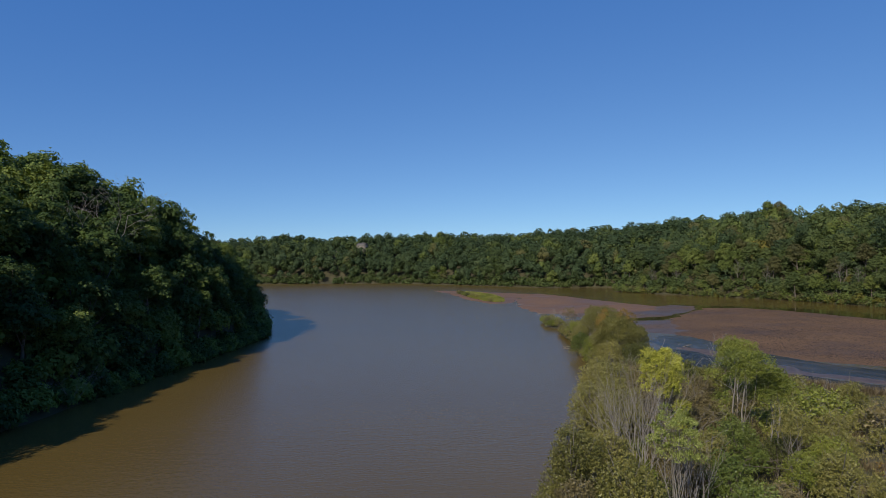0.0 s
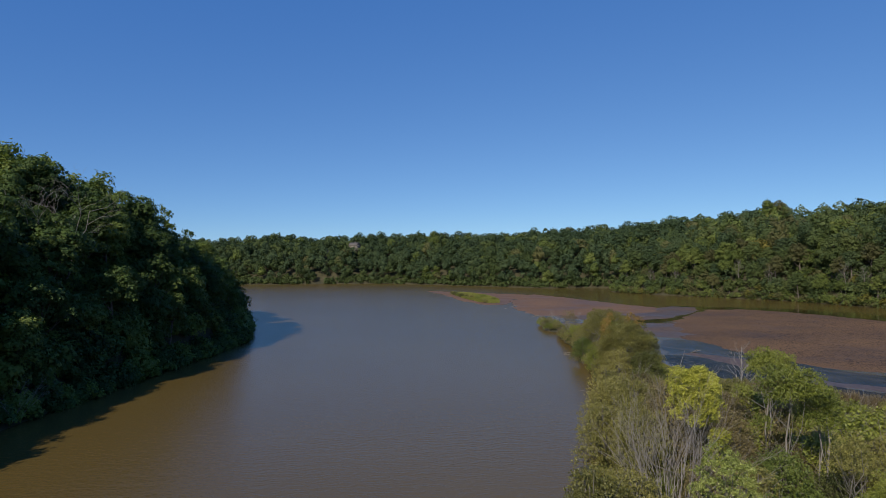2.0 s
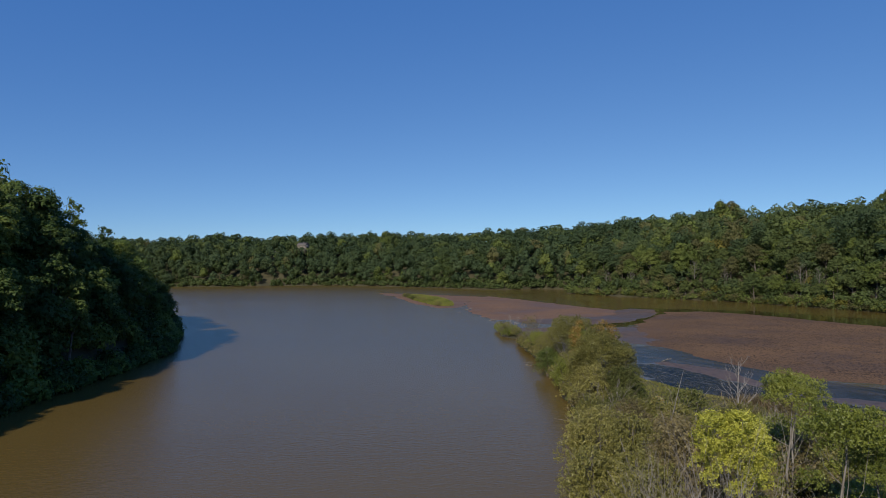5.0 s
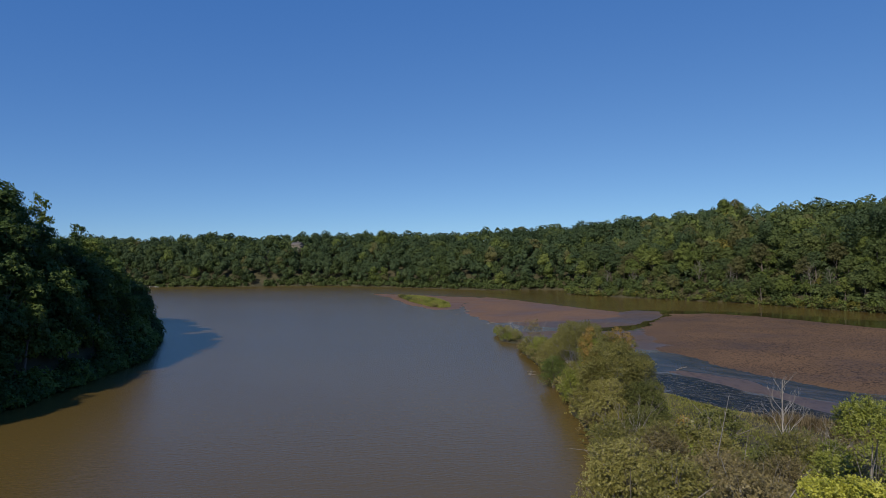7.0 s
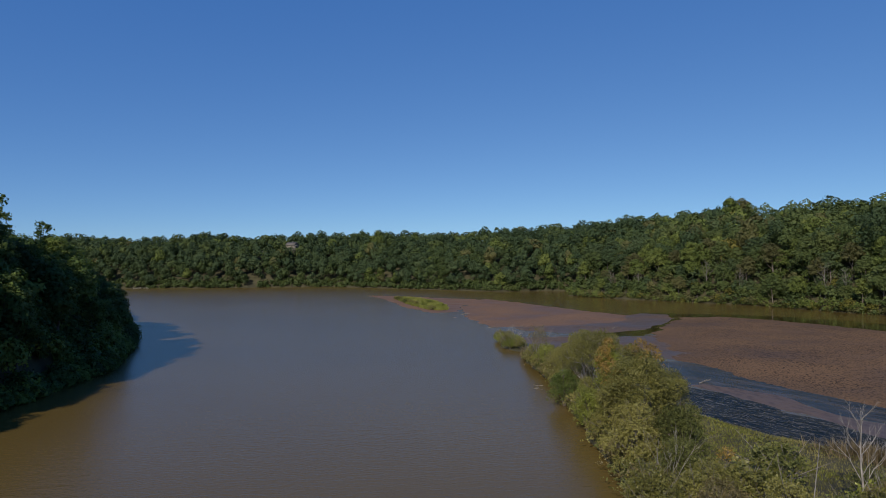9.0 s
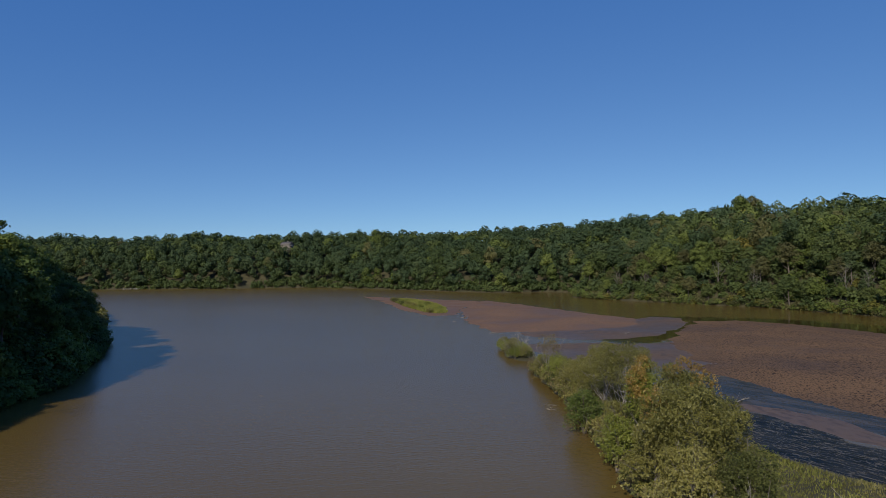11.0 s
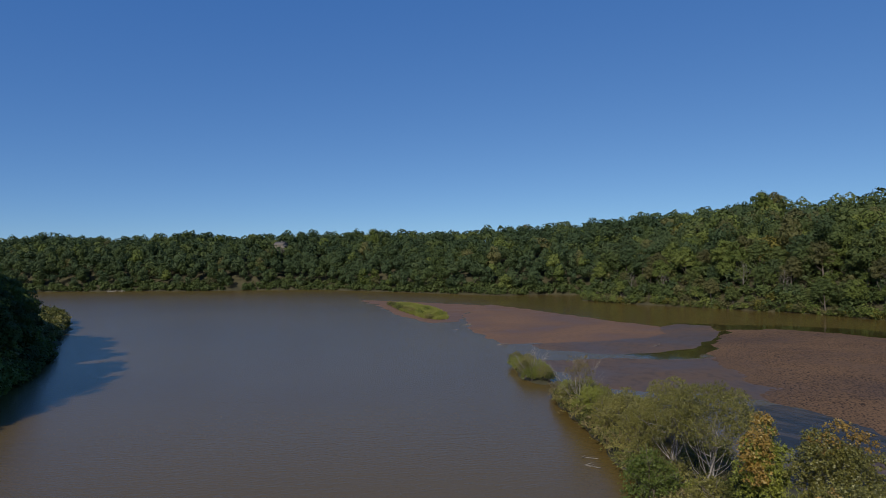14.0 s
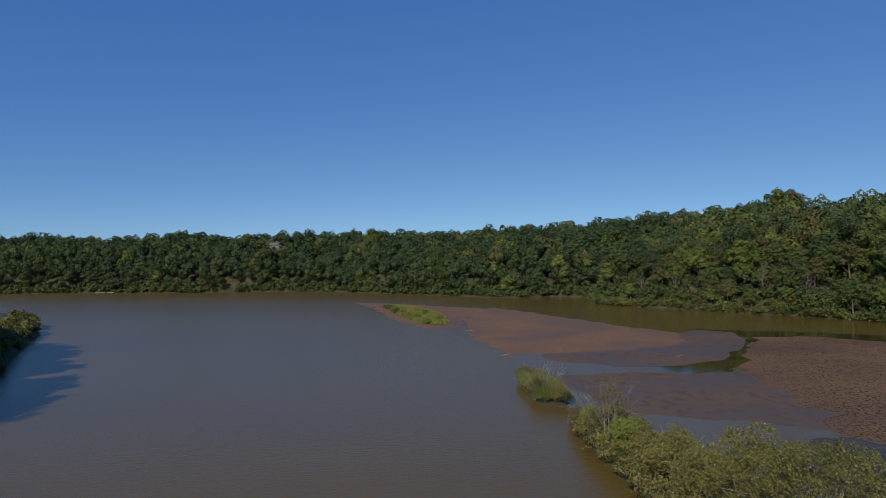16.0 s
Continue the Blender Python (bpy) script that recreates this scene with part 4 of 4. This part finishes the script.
SPIT_BUSHES = [  # x, y, height, radius, leaf, leaf size
    (8.4, 41.0, 6.4, 2.4, "brown", 0.22), (8.0, 45.0, 5.0, 2.0, "scrub", 0.22), (10.4, 52.0, 4.2, 2.0, "olive", 0.22),
    (9.6, 46.5, 8.6, 2.9, "scrub", 0.24), (12.0, 40.0, 6.8, 3.0, "olive", 0.26), (13.0, 49.5, 6.4, 2.8, "scrub", 0.22), (12.5, 55.0, 5.0, 2.4, "olive", 0.24),
    (20.0, 40.5, 5.0, 2.4, "green", 0.26), (24.6, 54.0, 5.6, 3.0, "bright", 0.2), (21.5, 47.5, 4.6, 2.4, "bright", 0.24), (16.8, 60.5, 8.2, 3.0, "olive", 0.22),
    (20.6, 63.0, 10.0, 3.3, "brown", 0.22), (15.8, 67.0, 7.2, 3.1, "olive", 0.22), (19.4, 69.5, 8.8, 3.2, "olive", 0.22), (18.8, 76.5, 8.2, 3.3, "olive", 0.22),
    (23.0, 72.5, 7.2, 3.2, "brown", 0.22), (23.5, 80.0, 6.4, 3.0, "brown", 0.22), (21.8, 86.0, 6.6, 2.8, "olive", 0.22), (27.0, 75.0, 5.8, 3.0, "brown", 0.2),
    (31.0, 76.0, 5.2, 2.8, "brown", 0.2), (29.2, 82.5, 6.0, 2.3, "olive", 0.2), (33.5, 79.5, 6.0, 2.8, "olive", 0.2), (36.0, 82.5, 5.4, 2.2, "brown", 0.2),
    (27.5, 68.5, 5.5, 2.8, "brown", 0.2), (20.2, 79.5, 4.6, 1.2, "lime", 0.26), (25.6, 92.5, 3.2, 2.0, "grey", 0.18), (28.5, 90.0, 4.4, 2.4, "olive", 0.2),
    (25.8, 88.0, 4.2, 2.2, "olive", 0.2), (28.8, 96.5, 4.2, 2.4, "dark", 0.22), (26.8, 101.5, 7.2, 2.9, "olive", 0.22), (30.8, 100.5, 6.2, 2.8, "dark", 0.22),
    (27.5, 108.5, 8.0, 2.8, "olive", 0.22), (33.4, 108.0, 8.6, 2.8, "olive", 0.2), (27.2, 116.0, 6.0, 2.2, "yellow", 0.24), (29.8, 122.5, 5.2, 2.2, "olive", 0.22),
    (28.2, 129.4, 5.4, 2.5, "green", 0.26), (31.6, 121.0, 5.6, 2.4, "dark", 0.22), (31.0, 136.5, 4.4, 2.2, "olive", 0.2), (32.6, 141.5, 6.4, 2.5, "olive", 0.2),
    (33.4, 147.5, 5.8, 2.5, "olive", 0.2), (32.6, 152.0, 4.2, 2.0, "olive", 0.22), (32.8, 157.0, 4.6, 2.3, "yellow", 0.2), (32.3, 163.5, 3.6, 2.1, "olive", 0.22),
    (33.2, 168.0, 3.0, 2.0, "yellow", 0.22), (32.2, 171.5, 2.4, 1.6, "grey", 0.2), (31.7, 197.5, 2.0, 1.8, "yellow", 0.24), (32.6, 192.5, 2.1, 1.8, "olive", 0.22),
    (31.4, 184.0, 2.2, 1.8, "yellow", 0.22), (33.6, 183.4, 2.3, 1.8, "olive", 0.22), (31.6, 188.2, 2.5, 1.8, "olive", 0.22),
    (33.9, 190.0, 2.2, 1.8, "yellow", 0.22), (31.5, 193.5, 2.3, 1.8, "yellow", 0.22), (33.6, 195.5, 2.4, 1.8, "olive", 0.22), (32.3, 200.2, 2.2, 1.7, "olive", 0.22), (34.0, 186.5, 2.3, 1.7, "yellow", 0.22), (34.2, 182.5, 1.6, 1.3, "dark", 0.22), (32.2, 53.0, 4.4, 2.4, "yellow", 0.2), (29.6, 47.0, 5.2, 2.0, "silver", 0.22),
    (36.0, 58.0, 3.6, 2.4, "olive", 0.2), (34.0, 64.0, 4.0, 2.2, "yellow", 0.2), (40.0, 65.5, 3.0, 2.2, "olive", 0.2), (48.5, 75.5, 4.2, 2.4, "silver", 0.24),
    (44.0, 71.0, 2.8, 1.9, "yellow", 0.2), (37.0, 71.0, 3.4, 2.0, "olive", 0.2), (52.0, 68.0, 3.0, 2.2, "olive", 0.22), (42.0, 79.5, 2.6, 1.8, "brown", 0.2),
    (18.3, 51.4, 6.4, 2.2, "brown", 0.2), (21.8, 52.2, 5.8, 2.2, "olive", 0.2), (18.6, 38.6, 4.2, 2.0, "green", 0.2), (14.6, 37.8, 4.6, 2.0, "olive", 0.2), (28.2, 49.8, 3.8, 2.0, "yellow", 0.2), (31.0, 50.0, 3.6, 1.9, "olive", 0.2),
    (23.5, 43.5, 3.6, 2.2, "brown", 0.22), (22.2, 58.5, 6.2, 2.2, "brown", 0.2), (25.2, 61.5, 5.0, 2.3, "brown", 0.2), (30.0, 62.5, 3.8, 2.4, "brown", 0.2), (29.2, 55.2, 3.6, 2.2, "dark", 0.2), (33.2, 59.5, 4.6, 2.3, "olive", 0.2), (24.0, 66.5, 7.6, 2.6, "brown", 0.2), (27.5, 42.0, 3.0, 2.0, "green", 0.22), (33.0, 46.0, 2.8, 2.0, "olive", 0.2), (39.0, 52.0, 2.4, 1.8, "yellow", 0.2)]
BUSH_KINDS = {"dark": (DUSK_LEAF, "dull green"), "olive": (OLIVE_LEAF, "olive green"), "green": (GREEN_LEAF, "leafy deep green"), "bright": (GREEN_LEAF, "rounded fresh green"),
              "brown": (BROWN_LEAF, "brownish olive"), "yellow": (FERN_LEAF, "yellowish green"), "lime": (LIME_LEAF, "bright yellow-green"),
              "grey": (BROWN_LEAF, "sparse grey-brown"), "silver": (OLIVE_LEAF, "pale silvery green"), "scrub": (OLIVE_LEAF, "twiggy dull olive")}
for n, (x, y, h, r, kind, size) in enumerate(SPIT_BUSHES):
    leaf, word = BUSH_KINDS[kind]
    near = 0.62 if y < 75 else 0.68 if y < 130 else 0.62
    size *= 0.43 if y < 75 else 0.43 if y < 130 else 0.42
    count = int(near * (0.45 if kind == "grey" else 1.0) * 4.7 * r * (r + h) / (0.72 * size * size) * 0.17 / (0.10 + size * 0.35))
    where = "at the water's edge of the spit" if x < 13 + 0.13 * y else "on the grassy spit"
    tall = "tall" if h > 6 else "low" if h < 3.5 else "spreading"
    settle(bush(600 + n, h, r, leaf, count, size, f"{tall} {word} bush {where}", "bushes on the spit", wood=PALE_BARK if kind in ("olive", "grey", "silver", "brown", "scrub") else BARK, stems=7 if kind == "grey" else 5, sticks=70 if kind in ("olive", "brown", "grey", "scrub") else 24), x, y, n * 47)

# lower growth between them
fill = [bush(680 + k, 2.8, 1.9, (OLIVE_LEAF, BROWN_LEAF, FERN_LEAF, DUSK_LEAF, OLIVE_LEAF)[k], 2300, 0.125, ("low olive", "low brownish", "low yellow-green", "low dull green", "low scrubby olive")[k] + " bush in the spit's undergrowth", "undergrowth on the spit", wood=PALE_BARK, sticks=30) for k in range(5)]
frng = np.random.RandomState(690)
fx, fy = frng.uniform(10, 66, 1500), frng.uniform(36, 172, 1500)
fe = edge_distance(fx, fy, SPIT)
from_left = fx - np.interp(fy, [30, 55, 75, 90, 110, 130, 150, 175], [11, 14, 18, 22.5, 26, 28.3, 30, 33])
ok = (fe > 0.9) & ((from_left < 9) | (waves(fx, fy, 71, 20) > 0.45)) & ((from_left < 9) | (fy < 96))
fx, fy, fl = fx[ok], fy[ok], from_left[ok]
taken = []
for x, y in zip(fx, fy):
    if len(taken) < 150 and all((x - a) ** 2 + (y - b) ** 2 > 3.2 for a, b in taken):
        taken.append((x, y))
bank_bush(fill, np.array([a for a, b in taken]), np.array([b for a, b in taken]), frng, 0.55, 1.15)
ex, ey = frng.uniform(22, 50, 400), frng.uniform(60, 95, 400)
ok = (edge_distance(ex, ey, SPIT) > 2.5) & (ey < 118 - 0.62 * ex) & (ex > 19 + (ey - 60) * 0.2)
more = []
for x, y in zip(ex[ok], ey[ok]):
    if len(more) < 46 and all((x - a) ** 2 + (y - q) ** 2 > 6.5 for a, q in more):
        more.append((x, y))
bank_bush(fill, np.array([a for a, q in more]), np.array([q for a, q in more]), frng, 0.95, 1.6)
retire(fill)

# leafy twigs that hang over the water along the spit
(sx, sy), srng = shoreline(409, SPIT, 2, 12, 1.3, -0.5)
for leaf, tone, pick in ((OLIVE_LEAF, "olive green", 0), (BROWN_LEAF, "brownish", 1), (DUSK_LEAF, "dull green", 2)):
    bits = []
    for i in range(pick, len(sx), 3):
        h = srng.uniform(1.2, 2.6)
        v, f = leaves(srng, low_lobes(srng, h, h * 0.8, 6), 620, 0.14)
        bits.append((v + (sx[i], sy[i], max(0.05, ground_at(sx[i], sy[i]))), f))
    tagged(new("waterside_growth", mesh_np("waterside_growth", *joined(bits), leaf)), f"{tone} low growth overhanging the water along the spit", "bushes", kind="stuff")

# the taller trees farther out, some of them turning
settle(spit_tree(701, 10.2, 2.2, 4.2, OLIVE_LEAF, 46000, 0.088, "round olive green tree at the water's edge", PALE_BARK, stems=4, lobes=26, lump=0.22, limbs=7, accent=(RUST_LEAF, [(-2.6, 0.6, 7.2, 1.0, 1.0, 2.0), (1.0, -0.5, 9.6, 1.0, 1.0, 0.8), (1.8, 0, 8.8, 0.8, 0.8, 0.8)], 1300)), 29.2, 106.0)
settle(spit_tree(702, 10.0, 3.0, 2.9, OLIVE_LEAF, 26000, 0.088, "olive green tree with an orange-tinged top", PALE_BARK, stems=3, lobes=22, lump=0.22, accent=(RUST_LEAF, [(0, 0, 9.4, 0.9, 0.9, 0.8), (1.4, 0, 8.7, 0.8, 0.8, 0.8), (-1.0, 0.4, 8.7, 0.7, 0.7, 0.7)], 1300)), 32.8, 114.2)
settle(spit_tree(703, 10.0, 2.5, 1.7, FERN_LEAF, 15000, 0.09, "narrow yellow-green tree turning orange at the tip", PALE_BARK, stems=2, lobes=22, lump=0.24, accent=(RUST_LEAF, [(0, 0, 9.2, 0.6, 0.6, 0.9), (-0.8, -0.6, 8.0, 0.8, 0.8, 1.2), (-1.0, -0.8, 6.6, 0.7, 0.7, 0.9)], 3000)), 30.1, 117.2)
settle(spit_tree(704, 10.4, 3.8, 4.3, OLIVE_LEAF, 42000, 0.066, "airy round olive tree with pale branches", DEAD_BARK, stems=2, lobes=34, lump=0.18, core=0.6, limbs=16), 32.2, 127.0)
settle(spit_tree(705, 9.7, 3.2, 3.3, OLIVE_LEAF, 27000, 0.068, "airy olive tree with pale branches beside the water", DEAD_BARK, stems=2, lobes=26, lump=0.2, core=0.6, limbs=14), 31.9, 133.5)
settle(spit_tree(706, 8.0, 2.6, 2.1, BROWN_LEAF, 4500, 0.075, "thin half-bare tree with grey twigs", DEAD_BARK, stems=5, lobes=9), 32.2, 159.5)
settle(bare_tree(707, 7.2, 5, 0.5, 4, DEAD_BARK, "bare grey branches rising over low bushes"), 32.8, 161.0)
settle(bare_tree(708, 5.4, 9, 1.0, 3, DEAD_BARK, "dead grey snag spreading over the water at the tip", (-0.3, -0.3, 0), "snag"), 32.0, 186.5)
settle(bare_tree(709, 5.2, 1, 0.0, 2, DEAD_BARK, "single dead grey stem at the tip of the spit"), 33.6, 189.0)
settle(bare_tree(710, 4.6, 7, 0.7, 3, DEAD_BARK, "tangle of leafless grey twigs on the bank", name="bare_bush"), 41.2, 86.6)
settle(bare_tree(711, 4.4, 6, 0.8, 3, DEAD_BARK, "leafless grey bush above the stream", name="bare_bush"), 49.2, 83.2)
settle(bare_tree(712, 3.4, 6, 1.0, 2, DEAD_BARK, "grey dead branches leaning out over the lake", (-0.6, 0, -0.3), "snag"), 25.2, 94.0)
settle(bare_tree(713, 3.6, 5, 0.9, 2, DEAD_BARK, "grey dead branches leaning out over the lake", (-0.7, -0.2, -0.3), "snag"), 24.4, 88.5)
settle(bare_tree(714, 5.5, 4, 0.5, 3, DEAD_BARK, "bare pale stems standing in the bushes"), 27.0, 94.5)


# ---------------------------------------------------------------- grass and reeds
def blades(seed, count, pick, low, high, width):
    """Upright blades as thin bent strips, three to a tuft."""
    rng = np.random.RandomState(seed)
    x, y = pick(rng, count)
    z = land(x, y)
    ok = z > 0.12
    x, y, z = x[ok], y[ok], z[ok]
    n = len(x)
    vs = []
    for k in range(3):
        a = rng.uniform(0, 6.28, n)
        h, lean = rng.uniform(low, high, n), rng.uniform(0.2, 1.1, n)
        dx, dy = np.cos(a), np.sin(a)
        bx, by = x + rng.normal(size=n) * 0.12, y + rng.normal(size=n) * 0.12
        w = width * rng.uniform(0.6, 1.3, n)
        vs.append(np.stack([np.stack([bx - dy * w, by + dx * w, z - 0.05], 1), np.stack([bx + dy * w, by - dx * w, z - 0.05], 1), np.stack([bx + dx * lean * h, by + dy * lean * h, z + h], 1)], 1))
    v = np.concatenate(vs).reshape(-1, 3)
    return v, np.arange(len(v)).reshape(-1, 3)


def inside(poly, margin, x0, x1, y0, y1):
    def pick(rng, count):
        x, y = rng.uniform(x0, x1, count), rng.uniform(y0, y1, count)
        ok = edge_distance(x, y, poly) + 1.2 * waves(x, y, 77, 8) > margin
        return x[ok], y[ok]
    return pick


tagged(new("grass", mesh_np("grass", *blades(801, 80000, inside(SPIT, 0.6, 12, 75, 38, 126), 0.06, 0.26, 0.04), GRASS)), "rank green and straw-coloured grass on the spit", "grass", kind="stuff")
tagged(new("grass", mesh_np("grass", *blades(802, 9000, inside(SPIT, 0.3, 26, 44, 96, 178), 0.08, 0.3, 0.05), MARSH)), "fresh green marsh grass on the narrow spit", "grass", kind="stuff")
tagged(new("grass", mesh_np("grass", *blades(803, 22000, inside(ISLAND, 0.4, 4, 36, 286, 390), 0.4, 1.1, 0.10), MARSH)), "bright green tall grass on the islet", "grass", kind="stuff")


def reed_edge(rng, count):
    f = rng.random(count)
    x = np.interp(f, [0, 0.4, 1], [50, 60, 84]) + rng.normal(size=count) * 1.2 - 1.5
    y = np.interp(f, [0, 0.4, 1], [106, 92, 76]) + rng.normal(size=count) * 1.2 - 1.8
    return x, y


tagged(new("reeds", mesh_np("reeds", *blades(804, 2600, reed_edge, 0.6, 1.5, 0.05), STRAW)), "dry straw-coloured reeds along the stream bank", "reeds", kind="stuff")


def dry_patch(rng, count):
    x, y = rng.uniform(28, 60, count), rng.uniform(42, 75, count)
    ok = waves(x, y, 91, 14) > 0.25
    return x[ok], y[ok]


tagged(new("dry_grass", mesh_np("dry_grass", *blades(805, 9000, dry_patch, 0.3, 0.8, 0.05), STRAW)), "patches of dry reddish-brown grass on the spit", "grass", kind="stuff")
for n, (x, y, h, r, leaf, word) in enumerate([(9.5, 368, 1.8, 2.2, OLIVE_LEAF, "olive"), (10.5, 360, 1.9, 2.2, DUSK_LEAF, "dull green"), (13.5, 342, 1.8, 2.0, DUSK_LEAF, "dull green"), (17.5, 326, 1.6, 1.8, OLIVE_LEAF, "olive"), (22.5, 300, 1.5, 1.8, OLIVE_LEAF, "olive"), (12.0, 350, 1.8, 1.8, FERN_LEAF, "yellow-green"), (15.5, 336, 1.7, 1.7, OLIVE_LEAF, "olive"),
                                              (20.0, 316, 1.6, 1.6, FERN_LEAF, "yellow-green"), (27.0, 306, 1.5, 1.5, FERN_LEAF, "yellow-green"), (24.0, 330, 1.5, 1.8, FERN_LEAF, "yellow-green")]):
    settle(bush(820 + n, h, r, leaf, 1000, 0.2, f"low {word} bush on the grassy islet", "bushes on the islet"), x, y, n * 60)
settle(bush(830, 1.9, 1.0, RUST_LEAF, 500, 0.12, "reddish-brown seeding weed in the grass", "", "weed"), 35.0, 100.3)
settle(bush(831, 1.7, 0.8, RUST_LEAF, 360, 0.12, "reddish-brown seeding weed in the grass", "", "weed"), 37.6, 54.0)


# ---------------------------------------------------------------- driftwood, houses, dock
def log(seed, length, radius, label, forks=2):
    rng = np.random.RandomState(seed)
    ob = thing("driftwood", label, "driftwood")
    pts = [np.array([(f - 0.5) * length, 0.05 * length * math.sin(3 * f), radius * (0.6 + 0.3 * f)]) for f in (0, 0.3, 0.6, 1)]
    part("stem", smooth(mesh_np("stem", *tube(pts, [radius, radius * 0.9, radius * 0.7, radius * 0.3], 7), PALE_BARK)), ob)
    for k in range(forks):
        a = pts[1 + k % 2]
        b = a + np.array([length * 0.25, rng.choice([-1, 1]) * length * 0.18, length * 0.14 * rng.random() + 0.1])
        part("branch", smooth(mesh_np("branch", *tube([a, (a + b) / 2, b], [radius * 0.5, radius * 0.4, radius * 0.15], 5), PALE_BARK)), ob)
    return ob


for n, (x, y, z, length, turn, label) in enumerate([(55.2, 142.4, 0.08, 2.8, 20, "pale driftwood log stranded beside the stream"), (35.2, 229.5, 0.05, 3.0, 10, "dark driftwood stump at the mudflat's corner"),
                                                    (33.2, 277.0, 0.05, 3.2, -15, "driftwood stranded at the edge of the mudflat"), (27.6, 143.5, -0.1, 2.6, -35, "pale forked branch sticking out of the lake"),
                                                    (27.0, 141.0, -0.1, 2.8, -50, "pale branch sticking out of the lake"), (15.5, 392, 0.1, 4.5, 5, "pale log lying behind the islet"),
                                                    (70, 222, 0.02, 2.5, 30, "small branch stuck in the wet mud"), (27.8, 264, -0.05, 1.6, 0, "dark branch tip in the lake")]):
    log(900 + n, length, 0.05 + 0.018 * length, label).matrix_basis = pose(x, y, max(z, ground_at(x, y)), 0, -6, turn)


def box(x0, x1, y0, y1, z0, z1):
    v = [(x, y, z) for x in (x0, x1) for y in (y0, y1) for z in (z0, z1)]
    return np.array(v, float), np.array([(0, 1, 3, 2), (4, 6, 7, 5), (0, 4, 5, 1), (2, 3, 7, 6), (0, 2, 6, 4), (1, 5, 7, 3)])


def house(label, w, d, h, rise, wall, chimney=True):
    """A house with a pitched roof; its windows face the lake."""
    ob = thing("house", label, "house")
    part("wall", mesh_np("wall", *box(-w / 2, w / 2, -d / 2, d / 2, -3, h), wall), ob)
    gable = np.array([(-w / 2, -d / 2, h), (w / 2, -d / 2, h), (0, -d / 2, h + rise - 0.3), (-w / 2, d / 2, h), (w / 2, d / 2, h), (0, d / 2, h + rise - 0.3)], float)
    part("gable", mesh_np("gable", gable[:3], [(0, 1, 2)], wall), ob)
    part("gable", mesh_np("gable", gable[3:], [(0, 2, 1)], wall), ob)
    o, t = 0.5, 0.25
    roof = []
    for s in (-1, 1):
        a = np.array([(s * (w / 2 + o), -d / 2 - o, h - 0.25), (0, -d / 2 - o, h + rise), (0, d / 2 + o, h + rise), (s * (w / 2 + o), d / 2 + o, h - 0.25)])
        v = np.concatenate([a, a + (0, 0, t)])
        roof.append((v, np.array([(0, 1, 2, 3), (4, 7, 6, 5), (0, 4, 5, 1), (1, 5, 6, 2), (2, 6, 7, 3), (3, 7, 4, 0)])))
    part("roof", mesh_np("roof", *joined(roof), ROOF), ob)
    if chimney:
        part("chimney", mesh_np("chimney", *box(w * 0.2, w * 0.2 + 0.9, 0, 0.9, h, h + rise + 1.0), HOUSE_WALL), ob)
    for k in (-0.3, 0.0, 0.3):
        fr = part("window", mesh_np("window", *box(k * w - 0.65, k * w + 0.65, -d / 2 - 0.06, -d / 2 + 0.02, h * 0.35, h * 0.8), HOUSE_WHITE), ob)
        part("pane", mesh_np("pane", *box(k * w - 0.5, k * w + 0.5, -d / 2 - 0.09, -d / 2 - 0.05, h * 0.4, h * 0.75), PANE), fr)
    return ob


def perch(ob, x, y, z, turn):
    ob.matrix_basis = pose(x, y, z, 0, 0, turn)
    return ob


perch(house("beige house with a grey roof half hidden in the far woods", 6.5, 9, 3.4, 2.4, HOUSE_WALL), -77, 598, 31.0, 62)
perch(house("white house glimpsed between the trees on the far slope", 5, 6, 4.0, 2.0, HOUSE_WHITE, False), -100, 594, 23.6, 20)


def dock():
    ob = thing("dock", "weathered wooden dock at the far shore", "dock")
    for k in range(10):
        part("plank", mesh_np("plank", *box(-5 + k, -4.05 + k, -1, 1, 0.55, 0.65), DOCK_WOOD), ob)
    for k in (-4.6, 0, 4.6):
        for s in (-0.9, 0.9):
            part("post", mesh_np("post", *tube([(k, s, -1.5), (k, s, 1.1)], [0.12, 0.12], 6), DOCK_WOOD), ob)
    return ob


def boat():
    ob = thing("boat", "small white boat moored beside the dock", "boat")
    rows = []
    for f in np.linspace(0, 1, 7):
        w = 0.9 * math.sin(math.pi * (0.12 + 0.68 * f)) ** 0.7
        rows.append([(-2.4 + 4.8 * f, s * w * k, 0.5 * (1 - k) * -0.8 + 0.55) for s, k in ((-1, 1), (-1, 0.6), (1, 0.6), (1, 1))])
    v = np.array(rows).reshape(-1, 3)
    f = np.array([(i * 4 + j, i * 4 + j + 1, i * 4 + j + 5, i * 4 + j + 4) for i in range(6) for j in range(3)])
    part("hull", mesh_np("hull", v, f, WHITE_HULL), ob)
    part("bench", mesh_np("bench", *box(-0.4, 0.0, -0.75, 0.75, 0.38, 0.43), DOCK_WOOD), ob)
    part("engine", mesh_np("engine", *box(-2.6, -2.3, -0.2, 0.2, 0.3, 0.95), PANE), ob)
    return ob


perch(dock(), -186, 551, 0, 8)
perch(boat(), -188, 548, 0.05, 12)
perch(boat(), -181, 549, 0.05, -10)
